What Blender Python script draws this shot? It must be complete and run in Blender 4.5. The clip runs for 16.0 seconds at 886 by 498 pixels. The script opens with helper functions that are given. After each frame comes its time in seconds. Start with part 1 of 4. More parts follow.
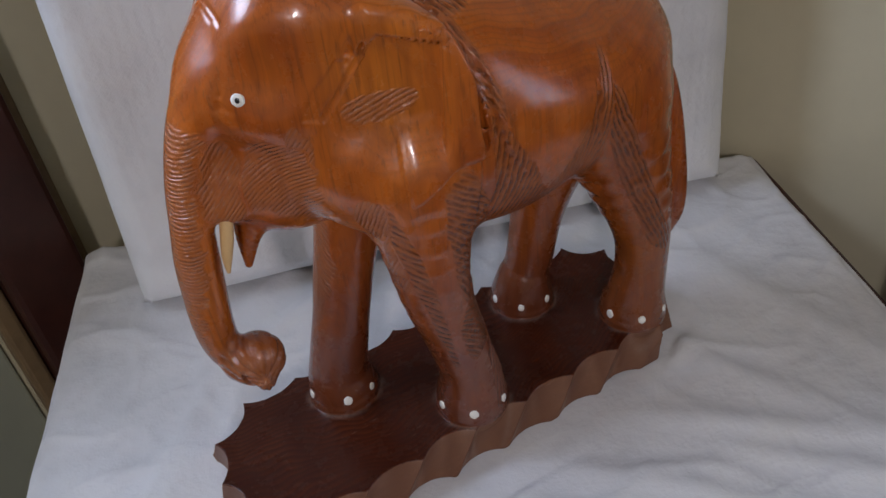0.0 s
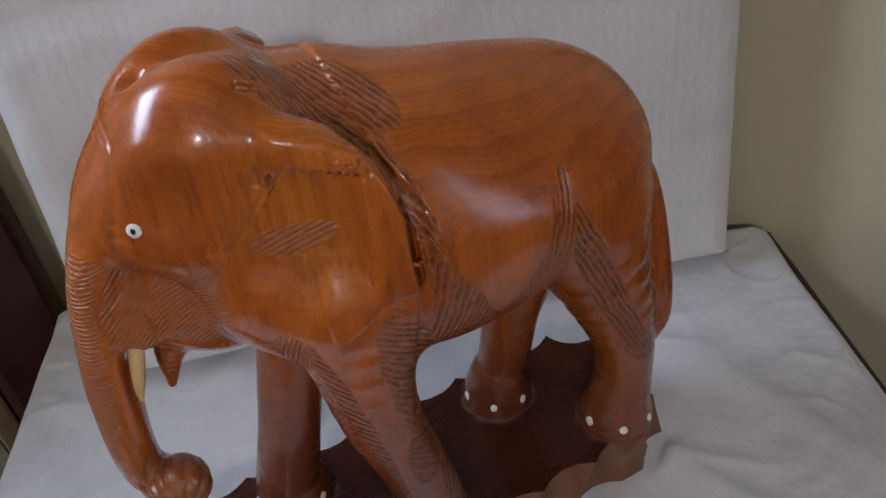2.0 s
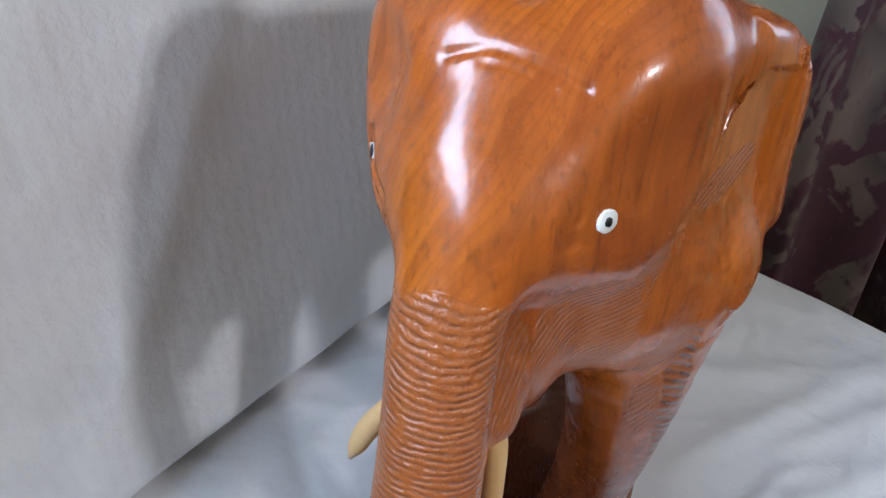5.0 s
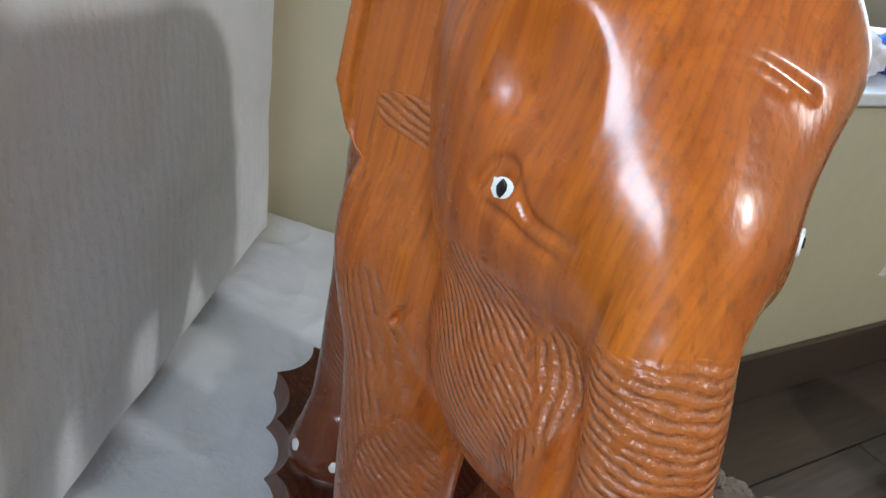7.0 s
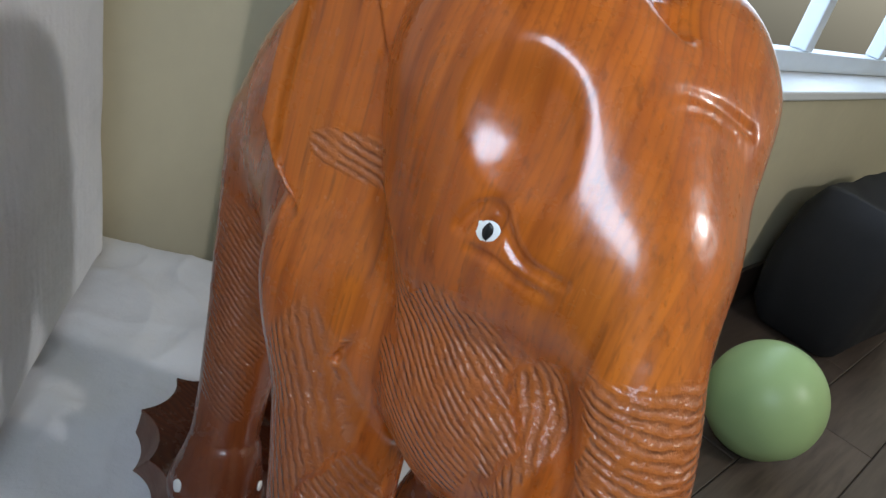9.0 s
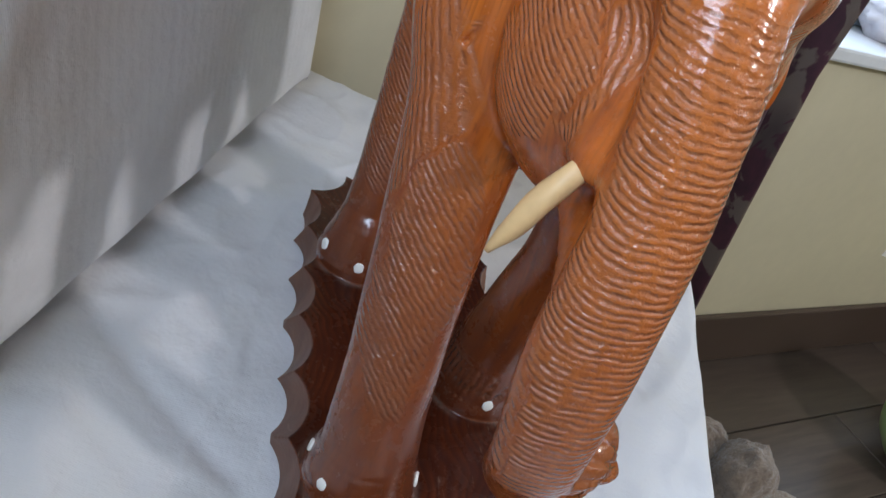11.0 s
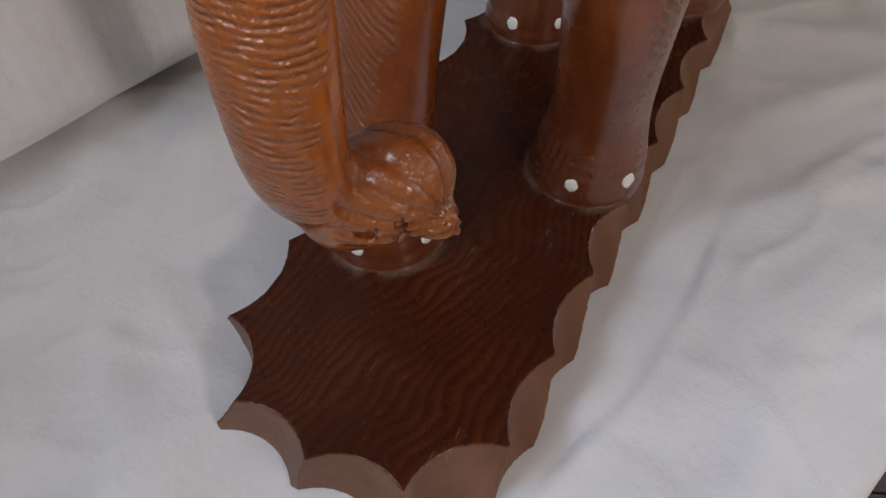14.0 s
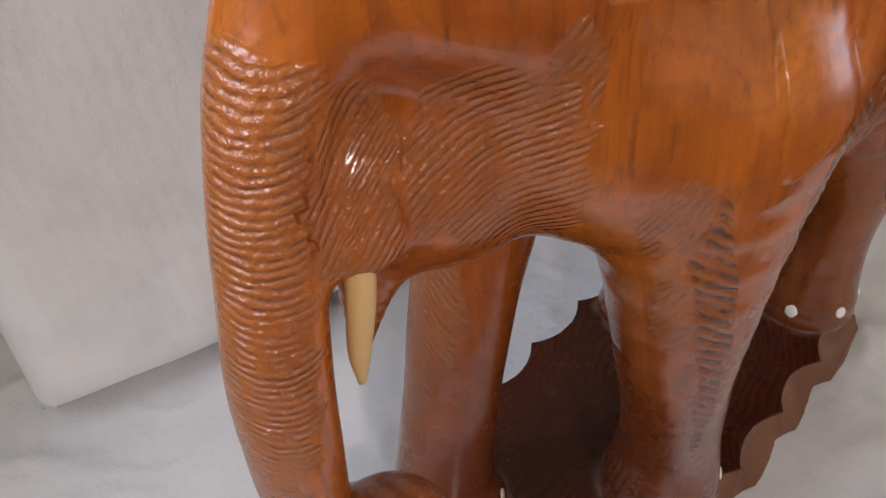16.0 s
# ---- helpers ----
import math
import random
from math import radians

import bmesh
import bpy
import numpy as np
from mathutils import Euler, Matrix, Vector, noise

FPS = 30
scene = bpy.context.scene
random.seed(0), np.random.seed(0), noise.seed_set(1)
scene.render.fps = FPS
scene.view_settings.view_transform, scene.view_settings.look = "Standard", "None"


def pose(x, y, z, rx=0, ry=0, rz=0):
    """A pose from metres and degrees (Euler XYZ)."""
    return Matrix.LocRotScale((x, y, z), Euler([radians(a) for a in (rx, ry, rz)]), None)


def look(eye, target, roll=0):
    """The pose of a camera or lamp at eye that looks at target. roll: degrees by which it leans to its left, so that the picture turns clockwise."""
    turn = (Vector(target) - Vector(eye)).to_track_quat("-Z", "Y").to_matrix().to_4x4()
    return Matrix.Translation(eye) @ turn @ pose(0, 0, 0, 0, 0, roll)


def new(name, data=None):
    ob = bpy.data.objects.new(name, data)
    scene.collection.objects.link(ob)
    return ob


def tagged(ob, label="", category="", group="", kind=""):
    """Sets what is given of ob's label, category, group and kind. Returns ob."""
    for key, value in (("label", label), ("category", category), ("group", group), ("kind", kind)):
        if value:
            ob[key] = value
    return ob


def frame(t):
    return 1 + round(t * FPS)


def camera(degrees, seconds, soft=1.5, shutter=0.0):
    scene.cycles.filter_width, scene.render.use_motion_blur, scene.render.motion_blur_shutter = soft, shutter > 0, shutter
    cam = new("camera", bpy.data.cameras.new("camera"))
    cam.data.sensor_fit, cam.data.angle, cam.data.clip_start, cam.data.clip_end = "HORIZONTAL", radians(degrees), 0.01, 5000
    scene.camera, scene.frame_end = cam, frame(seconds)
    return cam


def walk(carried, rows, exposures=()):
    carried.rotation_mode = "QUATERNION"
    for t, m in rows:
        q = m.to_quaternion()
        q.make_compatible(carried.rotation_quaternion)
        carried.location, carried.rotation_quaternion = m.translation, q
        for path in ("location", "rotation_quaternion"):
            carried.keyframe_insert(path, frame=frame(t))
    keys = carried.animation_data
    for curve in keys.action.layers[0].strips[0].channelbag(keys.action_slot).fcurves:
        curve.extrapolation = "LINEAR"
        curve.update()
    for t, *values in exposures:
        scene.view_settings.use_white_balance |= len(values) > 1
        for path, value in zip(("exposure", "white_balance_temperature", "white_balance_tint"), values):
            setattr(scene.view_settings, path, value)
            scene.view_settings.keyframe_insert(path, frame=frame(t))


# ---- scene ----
cam = camera(59.2, 16.0)
PATH = [
    (0, (-0.078, -0.336, 0.833), (0.177, 1.22, -0.397), -7.0),
    (0.5, (-0.034, -0.329, 0.832), (0.224, 1.225, -0.4), -6.2),
    (1, (-0.01, -0.317, 0.844), (0.228, 1.252, -0.373), -6.1),
    (1.5, (-0.005, -0.301, 0.849), (0.181, 1.285, -0.355), -6.8),
    (2, (-0.024, -0.285, 0.846), (0.147, 1.302, -0.359), -7.3),
    (2.5, (-0.061, -0.263, 0.839), (0.252, 1.292, -0.379), -6.5),
    (3, (-0.111, -0.231, 0.837), (0.491, 1.218, -0.404), -4.6),
    (3.5, (-0.164, -0.201, 0.83), (0.666, 1.116, -0.425), -0.3),
    (4, (-0.198, -0.181, 0.819), (0.87, 0.959, -0.429), 3.8),
    (4.5, (-0.223, -0.135, 0.81), (1.034, 0.824, -0.416), 3.8),
    (4.7, (-0.229, -0.121, 0.803), (1.041, 0.846, -0.402), 3.0),
    (6.8, (-0.245, 0.002, 0.759), (1.467, 0.138, -0.265), 13.6),
    (7, (-0.24, 0.013, 0.757), (1.496, 0.034, -0.236), 14.6),
    (7.5, (-0.23, 0.049, 0.752), (1.506, -0.209, -0.206), 16.9),
    (8, (-0.226, 0.057, 0.757), (1.508, -0.383, -0.137), 18.1),
    (8.2, (-0.227, 0.054, 0.761), (1.511, -0.416, -0.110), 17.9),
    (10.3, (-0.265, 0.029, 0.728), (1.457, -0.168, -0.270), 21.6),
    (10.5, (-0.27, 0.019, 0.721), (1.436, -0.081, -0.319), 21.8),
    (11, (-0.29, 0.007, 0.712), (1.389, -0.003, -0.375), 23.2),
    (11.5, (-0.297, 0.001, 0.701), (1.349, 0.086, -0.433), 22.9),
    (12, (-0.291, -0.014, 0.692), (1.282, 0.148, -0.532), 22.1),
    (12.5, (-0.28, -0.04, 0.687), (1.135, 0.333, -0.676), 18.3),
    (13, (-0.25, -0.078, 0.695), (0.916, 0.507, -0.82), 10.0),
    (13.5, (-0.212, -0.113, 0.699), (0.779, 0.651, -0.861), 2.8),
    (14, (-0.203, -0.139, 0.693), (0.644, 0.729, -0.897), -0.8),
    (14.5, (-0.189, -0.174, 0.704), (0.431, 0.855, -0.895), -6.0),
    (15, (-0.169, -0.183, 0.717), (0.434, 1.043, -0.744), -4.4),
    (15.5, (-0.162, -0.163, 0.727), (0.452, 1.176, -0.626), -4.7),
    (16, (-0.156, -0.149, 0.74), (0.487, 1.235, -0.553), -5.6),
]
EXPOSURE = [(0, -0.2, 6200, 20), (1, -0.25, 6200, 20), (2.5, -0.26, 6250, 20), (4.5, 0.31, 5850, 15), (7, 0.2, 6250, 10), (8, -0.02, 6300, 10), (8.2, -0.12, 6300, 10), (10.3, 0.28, 6100, 13), (10.5, 0.3, 6100, 13), (12.1, 0.33, 6450, 14), (12.8, -0.02, 6800, 17), (13.5, -0.12, 6950, 20), (14.5, -0.2, 7000, 20), (15.5, 0.2, 6900, 20), (16, 0.28, 6900, 20)]
walk(cam, [(t, look(eye, target, roll)) for t, eye, target, roll in PATH], EXPOSURE)

# ---- light ----
world = bpy.data.worlds.new("world")
scene.world = world
world.use_nodes = True
wn = world.node_tree.nodes
sky = wn.new("ShaderNodeTexSky")
sky.sky_type, sky.sun_disc = "NISHITA", False
sky.sun_elevation, sky.sun_rotation = radians(38), radians(200)
wn["Background"].inputs["Strength"].default_value = 0.12
world.node_tree.links.new(sky.outputs["Color"], wn["Background"].inputs["Color"])

# the window wall runs aslant to the chair: u along it, v outwards through it
ROOM = Matrix.Rotation(radians(-52), 4, "Z")
WALL_V, BACK_U = 0.352, -0.435
SILL, WIN0, WIN1, HEAD = 0.555, 0.50, 2.75, 1.75
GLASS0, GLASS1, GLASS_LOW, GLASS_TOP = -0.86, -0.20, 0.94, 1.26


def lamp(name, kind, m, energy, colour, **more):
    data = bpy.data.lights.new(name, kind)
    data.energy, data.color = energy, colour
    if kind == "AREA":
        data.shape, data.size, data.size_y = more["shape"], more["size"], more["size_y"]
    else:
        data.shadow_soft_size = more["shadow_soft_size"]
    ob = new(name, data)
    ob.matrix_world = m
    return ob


# a bulb hanging in the room before the chair, daylight in the window, and daylight added at the door
LAMP = Vector((-0.46, -1.78, 1.54))
lamp("room_bulb", "POINT", Matrix.Translation(LAMP), 40, (1.0, 0.965, 0.92), shadow_soft_size=0.07)
lamp("window_daylight", "AREA", ROOM @ pose((WIN0 + WIN1) / 2, WALL_V + 0.24, (SILL + HEAD) / 2, -90, 0, 0), 28, (0.70, 0.85, 1.0), shape="RECTANGLE", size=WIN1 - WIN0, size_y=HEAD - SILL)
# unseen source: the door's glazed gap is assumed, added to light the carving's head side
lamp("added_door_daylight", "AREA", ROOM @ pose(BACK_U - 0.10, (GLASS0 + GLASS1) / 2, (GLASS_LOW + GLASS_TOP) / 2, 90, 0, -90), 12.0, (0.68, 0.83, 1.0), shape="RECTANGLE", size=GLASS1 - GLASS0, size_y=GLASS_TOP - GLASS_LOW)


# ---- materials ----
def material(name, rough=0.5, metal=0.0):
    m = bpy.data.materials.new(name)
    m.use_nodes = True
    b = m.node_tree.nodes["Principled BSDF"]
    b.inputs["Roughness"].default_value, b.inputs["Metallic"].default_value = rough, metal
    return m, m.node_tree.nodes, m.node_tree.links, b


def node(n, kind, **values):
    k = n.new("ShaderNode" + kind)
    for key, value in values.items():
        if key in k.inputs:
            k.inputs[key].default_value = value
        elif key == "operation":
            k.operation = value
        elif key == "blend_type":
            k.blend_type = value
        elif key == "attribute_name":
            k.attribute_name = value
    return k


def noise_of(n, l, vector, scale, detail=4.0, rough=0.55, distort=0.0):
    k = node(n, "TexNoise", Scale=scale, Detail=detail, Roughness=rough, Distortion=distort)
    l.new(vector, k.inputs["Vector"])
    return k.outputs["Fac"]


def stretch(n, l, vector, scale):
    k = node(n, "Mapping")
    k.inputs["Scale"].default_value = scale
    l.new(vector, k.inputs["Vector"])
    return k.outputs["Vector"]


def ramp(n, l, fac, stops):
    k = node(n, "ValToRGB")
    e = k.color_ramp.elements
    while len(e) < len(stops):
        e.new(0.5)
    for one, (at, colour) in zip(e, stops):
        one.position, one.color = at, (*colour, 1)
    l.new(fac, k.inputs["Fac"])
    return k.outputs["Color"]


def blend(n, l, fac, a, b, how="MIX"):
    k = node(n, "MixRGB", blend_type=how)
    for value, slot in ((fac, "Fac"), (a, "Color1"), (b, "Color2")):
        if isinstance(value, (int, float)):
            k.inputs[slot].default_value = value
        elif isinstance(value, tuple):
            k.inputs[slot].default_value = (*value, 1)
        else:
            l.new(value, k.inputs[slot])
    return k.outputs["Color"]


def sums(n, l, how, a, b=0.5):
    k = node(n, "Math", operation=how)
    for i, value in enumerate((a, b)):
        if isinstance(value, (int, float)):
            k.inputs[i].default_value = value
        else:
            l.new(value, k.inputs[i])
    return k.outputs[0]


def bump(n, l, b, height, strength=0.3, distance=0.001, under=None):
    k = node(n, "Bump", Strength=strength, Distance=distance)
    l.new(height, k.inputs["Height"])
    if under:
        l.new(under, k.inputs["Normal"])
    l.new(k.outputs["Normal"], b.inputs["Normal"])
    return k.outputs["Normal"]


def plain(name, colour, rough=0.5, metal=0.0, spread=0.12, scale=60.0, relief=0.0004):
    """One paint with a little cloudiness, grain and relief."""
    m, n, l, b = material(name, rough, metal)
    at = node(n, "TexCoord").outputs["Object"]
    big, small = noise_of(n, l, at, scale * 0.12), noise_of(n, l, at, scale)
    f = sums(n, l, "ADD", sums(n, l, "MULTIPLY", big, 0.6), sums(n, l, "MULTIPLY", small, 0.4))
    lo, hi = [tuple(min(1, c * k) for c in colour) for k in (1 - spread, 1 + spread)]
    l.new(ramp(n, l, f, [(0.3, lo), (0.7, hi)]), b.inputs["Base Color"])
    l.new(sums(n, l, "ADD", rough - 0.06, sums(n, l, "MULTIPLY", small, 0.12)), b.inputs["Roughness"])
    bump(n, l, b, small, 0.4, relief)
    return m


def growth_rings(n, l, at, centre, gap, wander):
    """Distance from a wandering tree heart, as a ring count."""
    k = node(n, "VectorMath", operation="SUBTRACT")
    k.inputs[1].default_value = centre
    l.new(at, k.inputs[0])
    flat = stretch(n, l, k.outputs[0], (1, 1, 0.06))
    r = node(n, "VectorMath", operation="LENGTH")
    l.new(flat, r.inputs[0])
    soft = noise_of(n, l, stretch(n, l, at, (1, 1, 0.35)), 9.0, 3.0)
    d = sums(n, l, "ADD", r.outputs["Value"], sums(n, l, "MULTIPLY", soft, wander))
    return sums(n, l, "DIVIDE", d, gap)


def polished_wood():
    m, n, l, b = material("varnished_wood", 0.25)
    at = node(n, "TexCoord").outputs["Object"]
    # two ring systems of one log: broad bands and the thin dark late-wood lines
    rings = growth_rings(n, l, at, (0.010, 0.130, 0.0), 0.0088, 0.045)
    wave = sums(n, l, "FRACT", rings)
    fine = sums(n, l, "FRACT", growth_rings(n, l, at, (0.010, 0.130, 0.0), 0.0021, 0.045))
    pores = noise_of(n, l, stretch(n, l, at, (1, 1, 0.020)), 620.0, 2.0, 0.6)
    fibre = noise_of(n, l, stretch(n, l, at, (1, 1, 0.035)), 230.0, 3.0, 0.6)
    streak = noise_of(n, l, stretch(n, l, at, (1, 1, 0.10)), 55.0, 2.0, 0.5)
    cloud = noise_of(n, l, stretch(n, l, at, (1, 1, 0.7)), 11.0, 2.0, 0.5)
    ringed = ramp(n, l, wave, [(0.0, (0.30, 0.055, 0.006)), (0.35, (0.50, 0.115, 0.010)), (0.85, (0.56, 0.138, 0.012)), (1.0, (0.24, 0.042, 0.006))])
    cloudy = ramp(n, l, cloud, [(0.30, (0.38, 0.074, 0.010)), (0.50, (0.54, 0.128, 0.013)), (0.70, (0.74, 0.228, 0.020))])
    c = blend(n, l, 0.42, cloudy, ringed)
    up = node(n, "SeparateXYZ")
    l.new(node(n, "NewGeometry").outputs["Normal"], up.inputs[0])
    top = sums(n, l, "POWER", sums(n, l, "ABSOLUTE", up.outputs["Z"]), 2.0)
    side = sums(n, l, "SUBTRACT", 1.0, sums(n, l, "MULTIPLY", top, 0.85))
    line = ramp(n, l, fine, [(0.0, (0.20, 0.20, 0.20)), (0.30, (0, 0, 0)), (0.85, (0, 0, 0)), (1.0, (0.20, 0.20, 0.20))])
    c = blend(n, l, sums(n, l, "MULTIPLY", line, sums(n, l, "ADD", 1.0, sums(n, l, "MULTIPLY", top, 1.6))), c, (0.20, 0.040, 0.007))
    c = blend(n, l, ramp(n, l, streak, [(0.36, (0.24, 0.24, 0.24)), (0.58, (0, 0, 0))]), c, (0.24, 0.052, 0.009))
    c = blend(n, l, sums(n, l, "MULTIPLY", side, ramp(n, l, fibre, [(0.36, (0.34, 0.34, 0.34)), (0.58, (0, 0, 0))])), c, (0.17, 0.038, 0.007))
    c = blend(n, l, sums(n, l, "MULTIPLY", side, ramp(n, l, pores, [(0.30, (0.46, 0.46, 0.46)), (0.45, (0, 0, 0))])), c, (0.085, 0.022, 0.007))
    b.inputs["Specular IOR Level"].default_value = 0.46
    # where strokes were cut the wood is paler, duller and dusty in the grooves
    raw = node(n, "Attribute", attribute_name="raw").outputs["Fac"]
    count = node(n, "Attribute", attribute_name="stroke").outputs["Fac"]
    dull = blend(n, l, noise_of(n, l, at, 150.0, 4.0, 0.7), (0.27, 0.066, 0.014), (0.50, 0.150, 0.036))
    c = blend(n, l, sums(n, l, "MULTIPLY", raw, 0.70), c, dull)
    jag = sums(n, l, "MULTIPLY", sums(n, l, "SUBTRACT", noise_of(n, l, at, 420.0, 3.0, 0.7), 0.5), 0.45)
    jag = sums(n, l, "ADD", jag, sums(n, l, "MULTIPLY", sums(n, l, "SUBTRACT", noise_of(n, l, at, 85.0, 2.0), 0.5), 0.6))
    turn = sums(n, l, "MULTIPLY", sums(n, l, "ADD", count, jag), 2 * math.pi)
    wide = sums(n, l, "MULTIPLY", sums(n, l, "ADD", sums(n, l, "COSINE", turn), 0.75), 0.57)
    cut = sums(n, l, "MULTIPLY", sums(n, l, "MAXIMUM", wide, 0.0), raw)
    uneven = noise_of(n, l, at, 230.0, 3.0, 0.6)
    cut = sums(n, l, "MULTIPLY", cut, ramp(n, l, uneven, [(0.36, (0.12, 0.12, 0.12)), (0.58, (1, 1, 1))]))
    # narrow strokes hold pale dust, broad ones are coloured darker
    broad = sums(n, l, "SUBTRACT", node(n, "Attribute", attribute_name="broad").outputs["Fac"], 1.0)
    c = blend(n, l, sums(n, l, "MULTIPLY", cut, sums(n, l, "SUBTRACT", 0.38, sums(n, l, "MULTIPLY", broad, 0.29))), c, (0.42, 0.190, 0.115))
    c = blend(n, l, sums(n, l, "MULTIPLY", cut, sums(n, l, "MULTIPLY", broad, 0.42)), c, (0.060, 0.018, 0.008))
    # dark stain on the feet; the fade up the legs paints in their shade
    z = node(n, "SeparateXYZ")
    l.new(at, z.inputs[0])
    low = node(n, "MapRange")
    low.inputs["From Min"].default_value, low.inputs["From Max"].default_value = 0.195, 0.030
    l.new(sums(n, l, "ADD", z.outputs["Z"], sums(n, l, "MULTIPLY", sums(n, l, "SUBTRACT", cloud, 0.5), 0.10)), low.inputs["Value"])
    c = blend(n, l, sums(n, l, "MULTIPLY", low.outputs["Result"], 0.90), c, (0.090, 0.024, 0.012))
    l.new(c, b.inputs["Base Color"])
    smear = noise_of(n, l, at, 45.0, 5.0, 0.7)
    rough = sums(n, l, "ADD", sums(n, l, "MULTIPLY", raw, -0.09), sums(n, l, "ADD", 0.15, sums(n, l, "MULTIPLY", smear, 0.24)))
    l.new(rough, b.inputs["Roughness"])
    b.inputs["Coat Weight"].default_value, b.inputs["Coat Roughness"].default_value = 0.42, 0.10
    first = bump(n, l, b, noise_of(n, l, at, 60.0, 3.0), 0.25, 0.0016)
    first = bump(n, l, b, sums(n, l, "SUBTRACT", 1.0, sums(n, l, "MULTIPLY", cut, sums(n, l, "ADD", 1.0, broad))), 0.9, 0.00055, first)
    lumps = sums(n, l, "MULTIPLY", noise_of(n, l, at, 480.0, 3.0), sums(n, l, "ADD", 0.16, sums(n, l, "MULTIPLY", raw, 5.0)))
    bump(n, l, b, sums(n, l, "ADD", sums(n, l, "MULTIPLY", pores, 0.5), lumps), 0.35, 0.0004, first)
    return m


def base_wood(name, dark, light, rough, gap, centre):
    m, n, l, b = material(name, rough)
    at = node(n, "TexCoord").outputs["Object"]
    rings = growth_rings(n, l, at, centre, gap, 0.07)
    wave = sums(n, l, "FRACT", rings)
    fibre = noise_of(n, l, stretch(n, l, at, (0.10, 1, 1)), 420.0, 4.0, 0.65)
    cloud = noise_of(n, l, at, 26.0, 5.0, 0.65)
    c = ramp(n, l, wave, [(0.0, dark), (0.7, light), (1.0, dark)])
    c = blend(n, l, ramp(n, l, cloud, [(0.34, (0.95, 0.95, 0.95)), (0.66, (0.15, 0.15, 0.15))]), c, dark)
    c = blend(n, l, sums(n, l, "MULTIPLY", fibre, 0.5), c, tuple(k * 0.5 for k in dark))
    b.inputs["Specular IOR Level"].default_value = 0.22
    # fine pale scratches and dust
    scr = noise_of(n, l, stretch(n, l, at, (40, 300, 40)), 1.0, 2.0, 0.5, 1.8)
    line = ramp(n, l, scr, [(0.71, (0, 0, 0)), (0.75, (1, 1, 1))])
    c = blend(n, l, sums(n, l, "MULTIPLY", line, 0.30), c, (0.35, 0.24, 0.18))
    dust = node(n, "Attribute", attribute_name="raw").outputs["Fac"]
    c = blend(n, l, sums(n, l, "MULTIPLY", dust, noise_of(n, l, at, 500.0, 3.0, 0.8)), c, (0.34, 0.26, 0.21))
    l.new(c, b.inputs["Base Color"])
    l.new(sums(n, l, "ADD", rough - 0.1, sums(n, l, "MULTIPLY", noise_of(n, l, at, 70.0, 5.0, 0.7), 0.25)), b.inputs["Roughness"])
    first = bump(n, l, b, noise_of(n, l, at, 90.0, 3.0), 0.25, 0.0012)
    bump(n, l, b, fibre, 0.3, 0.0003, first)
    return m


def cloth(name, tint, ribs):
    m, n, l, b = material(name, 0.92)
    at = node(n, "TexCoord").outputs["Object"]
    weave = node(n, "TexWave", Scale=340.0, Distortion=0.6)
    weave.bands_direction = "X"
    weft = node(n, "TexWave", Scale=340.0, Distortion=0.6)
    weft.bands_direction = "Y" if ribs == 0 else "Z"
    l.new(at, weave.inputs["Vector"])
    l.new(at, weft.inputs["Vector"])
    threads = sums(n, l, "ADD", weave.outputs["Fac"], weft.outputs["Fac"])
    big, mid = noise_of(n, l, at, 7.0, 4.0, 0.6), noise_of(n, l, at, 28.0, 5.0, 0.6)
    f = sums(n, l, "ADD", sums(n, l, "MULTIPLY", big, 0.65), sums(n, l, "MULTIPLY", mid, 0.35))
    c = ramp(n, l, f, [(0.30, tuple(k * 0.86 for k in tint)), (0.50, tint), (0.70, (tint[0] * 1.03, tint[1] * 1.02, tint[2] * 0.98))])
    c = blend(n, l, sums(n, l, "MULTIPLY", threads, 0.02), c, tuple(k * 0.7 for k in tint))
    l.new(c, b.inputs["Base Color"])
    b.inputs["Sheen Weight"].default_value = 0.2
    first = bump(n, l, b, mid, 0.5, 0.006)
    if ribs:
        cord = node(n, "TexWave", Scale=ribs, Distortion=2.0)
        cord.bands_direction = "X"
        l.new(stretch(n, l, at, (1, 0.2, 0.25)), cord.inputs["Vector"])
        first = bump(n, l, b, cord.outputs["Fac"], 0.12, 0.0008, first)
    bump(n, l, b, threads, 0.12, 0.0002, first)
    return m


def curtain_cloth():
    m, n, l, b = material("patterned_curtain", 0.75)
    at = node(n, "TexCoord").outputs["Object"]
    at = stretch(n, l, at, (1.0, 1.0, 0.55))
    swirl = noise_of(n, l, at, 16.0, 3.0, 0.5, 2.2)
    leaf = node(n, "TexVoronoi", Scale=17.0)
    l.new(at, leaf.inputs["Vector"])
    edge = noise_of(n, l, at, 60.0, 4.0)
    f = sums(n, l, "ADD", swirl, sums(n, l, "MULTIPLY", sums(n, l, "SUBTRACT", edge, 0.5), 0.25))
    mask = ramp(n, l, f, [(0.50, (0, 0, 0)), (0.54, (1, 1, 1))])
    fig = ramp(n, l, leaf.outputs["Distance"], [(0.15, (0.16, 0.11, 0.085)), (0.35, (0.05, 0.030, 0.026)), (0.6, (0.12, 0.085, 0.065))])
    ground = ramp(n, l, edge, [(0.3, (0.030, 0.006, 0.011)), (0.7, (0.065, 0.012, 0.022))])
    l.new(blend(n, l, mask, ground, fig), b.inputs["Base Color"])
    b.inputs["Sheen Weight"].default_value = 0.15
    bump(n, l, b, noise_of(n, l, at, 500.0, 2.0), 0.4, 0.0006)
    return m


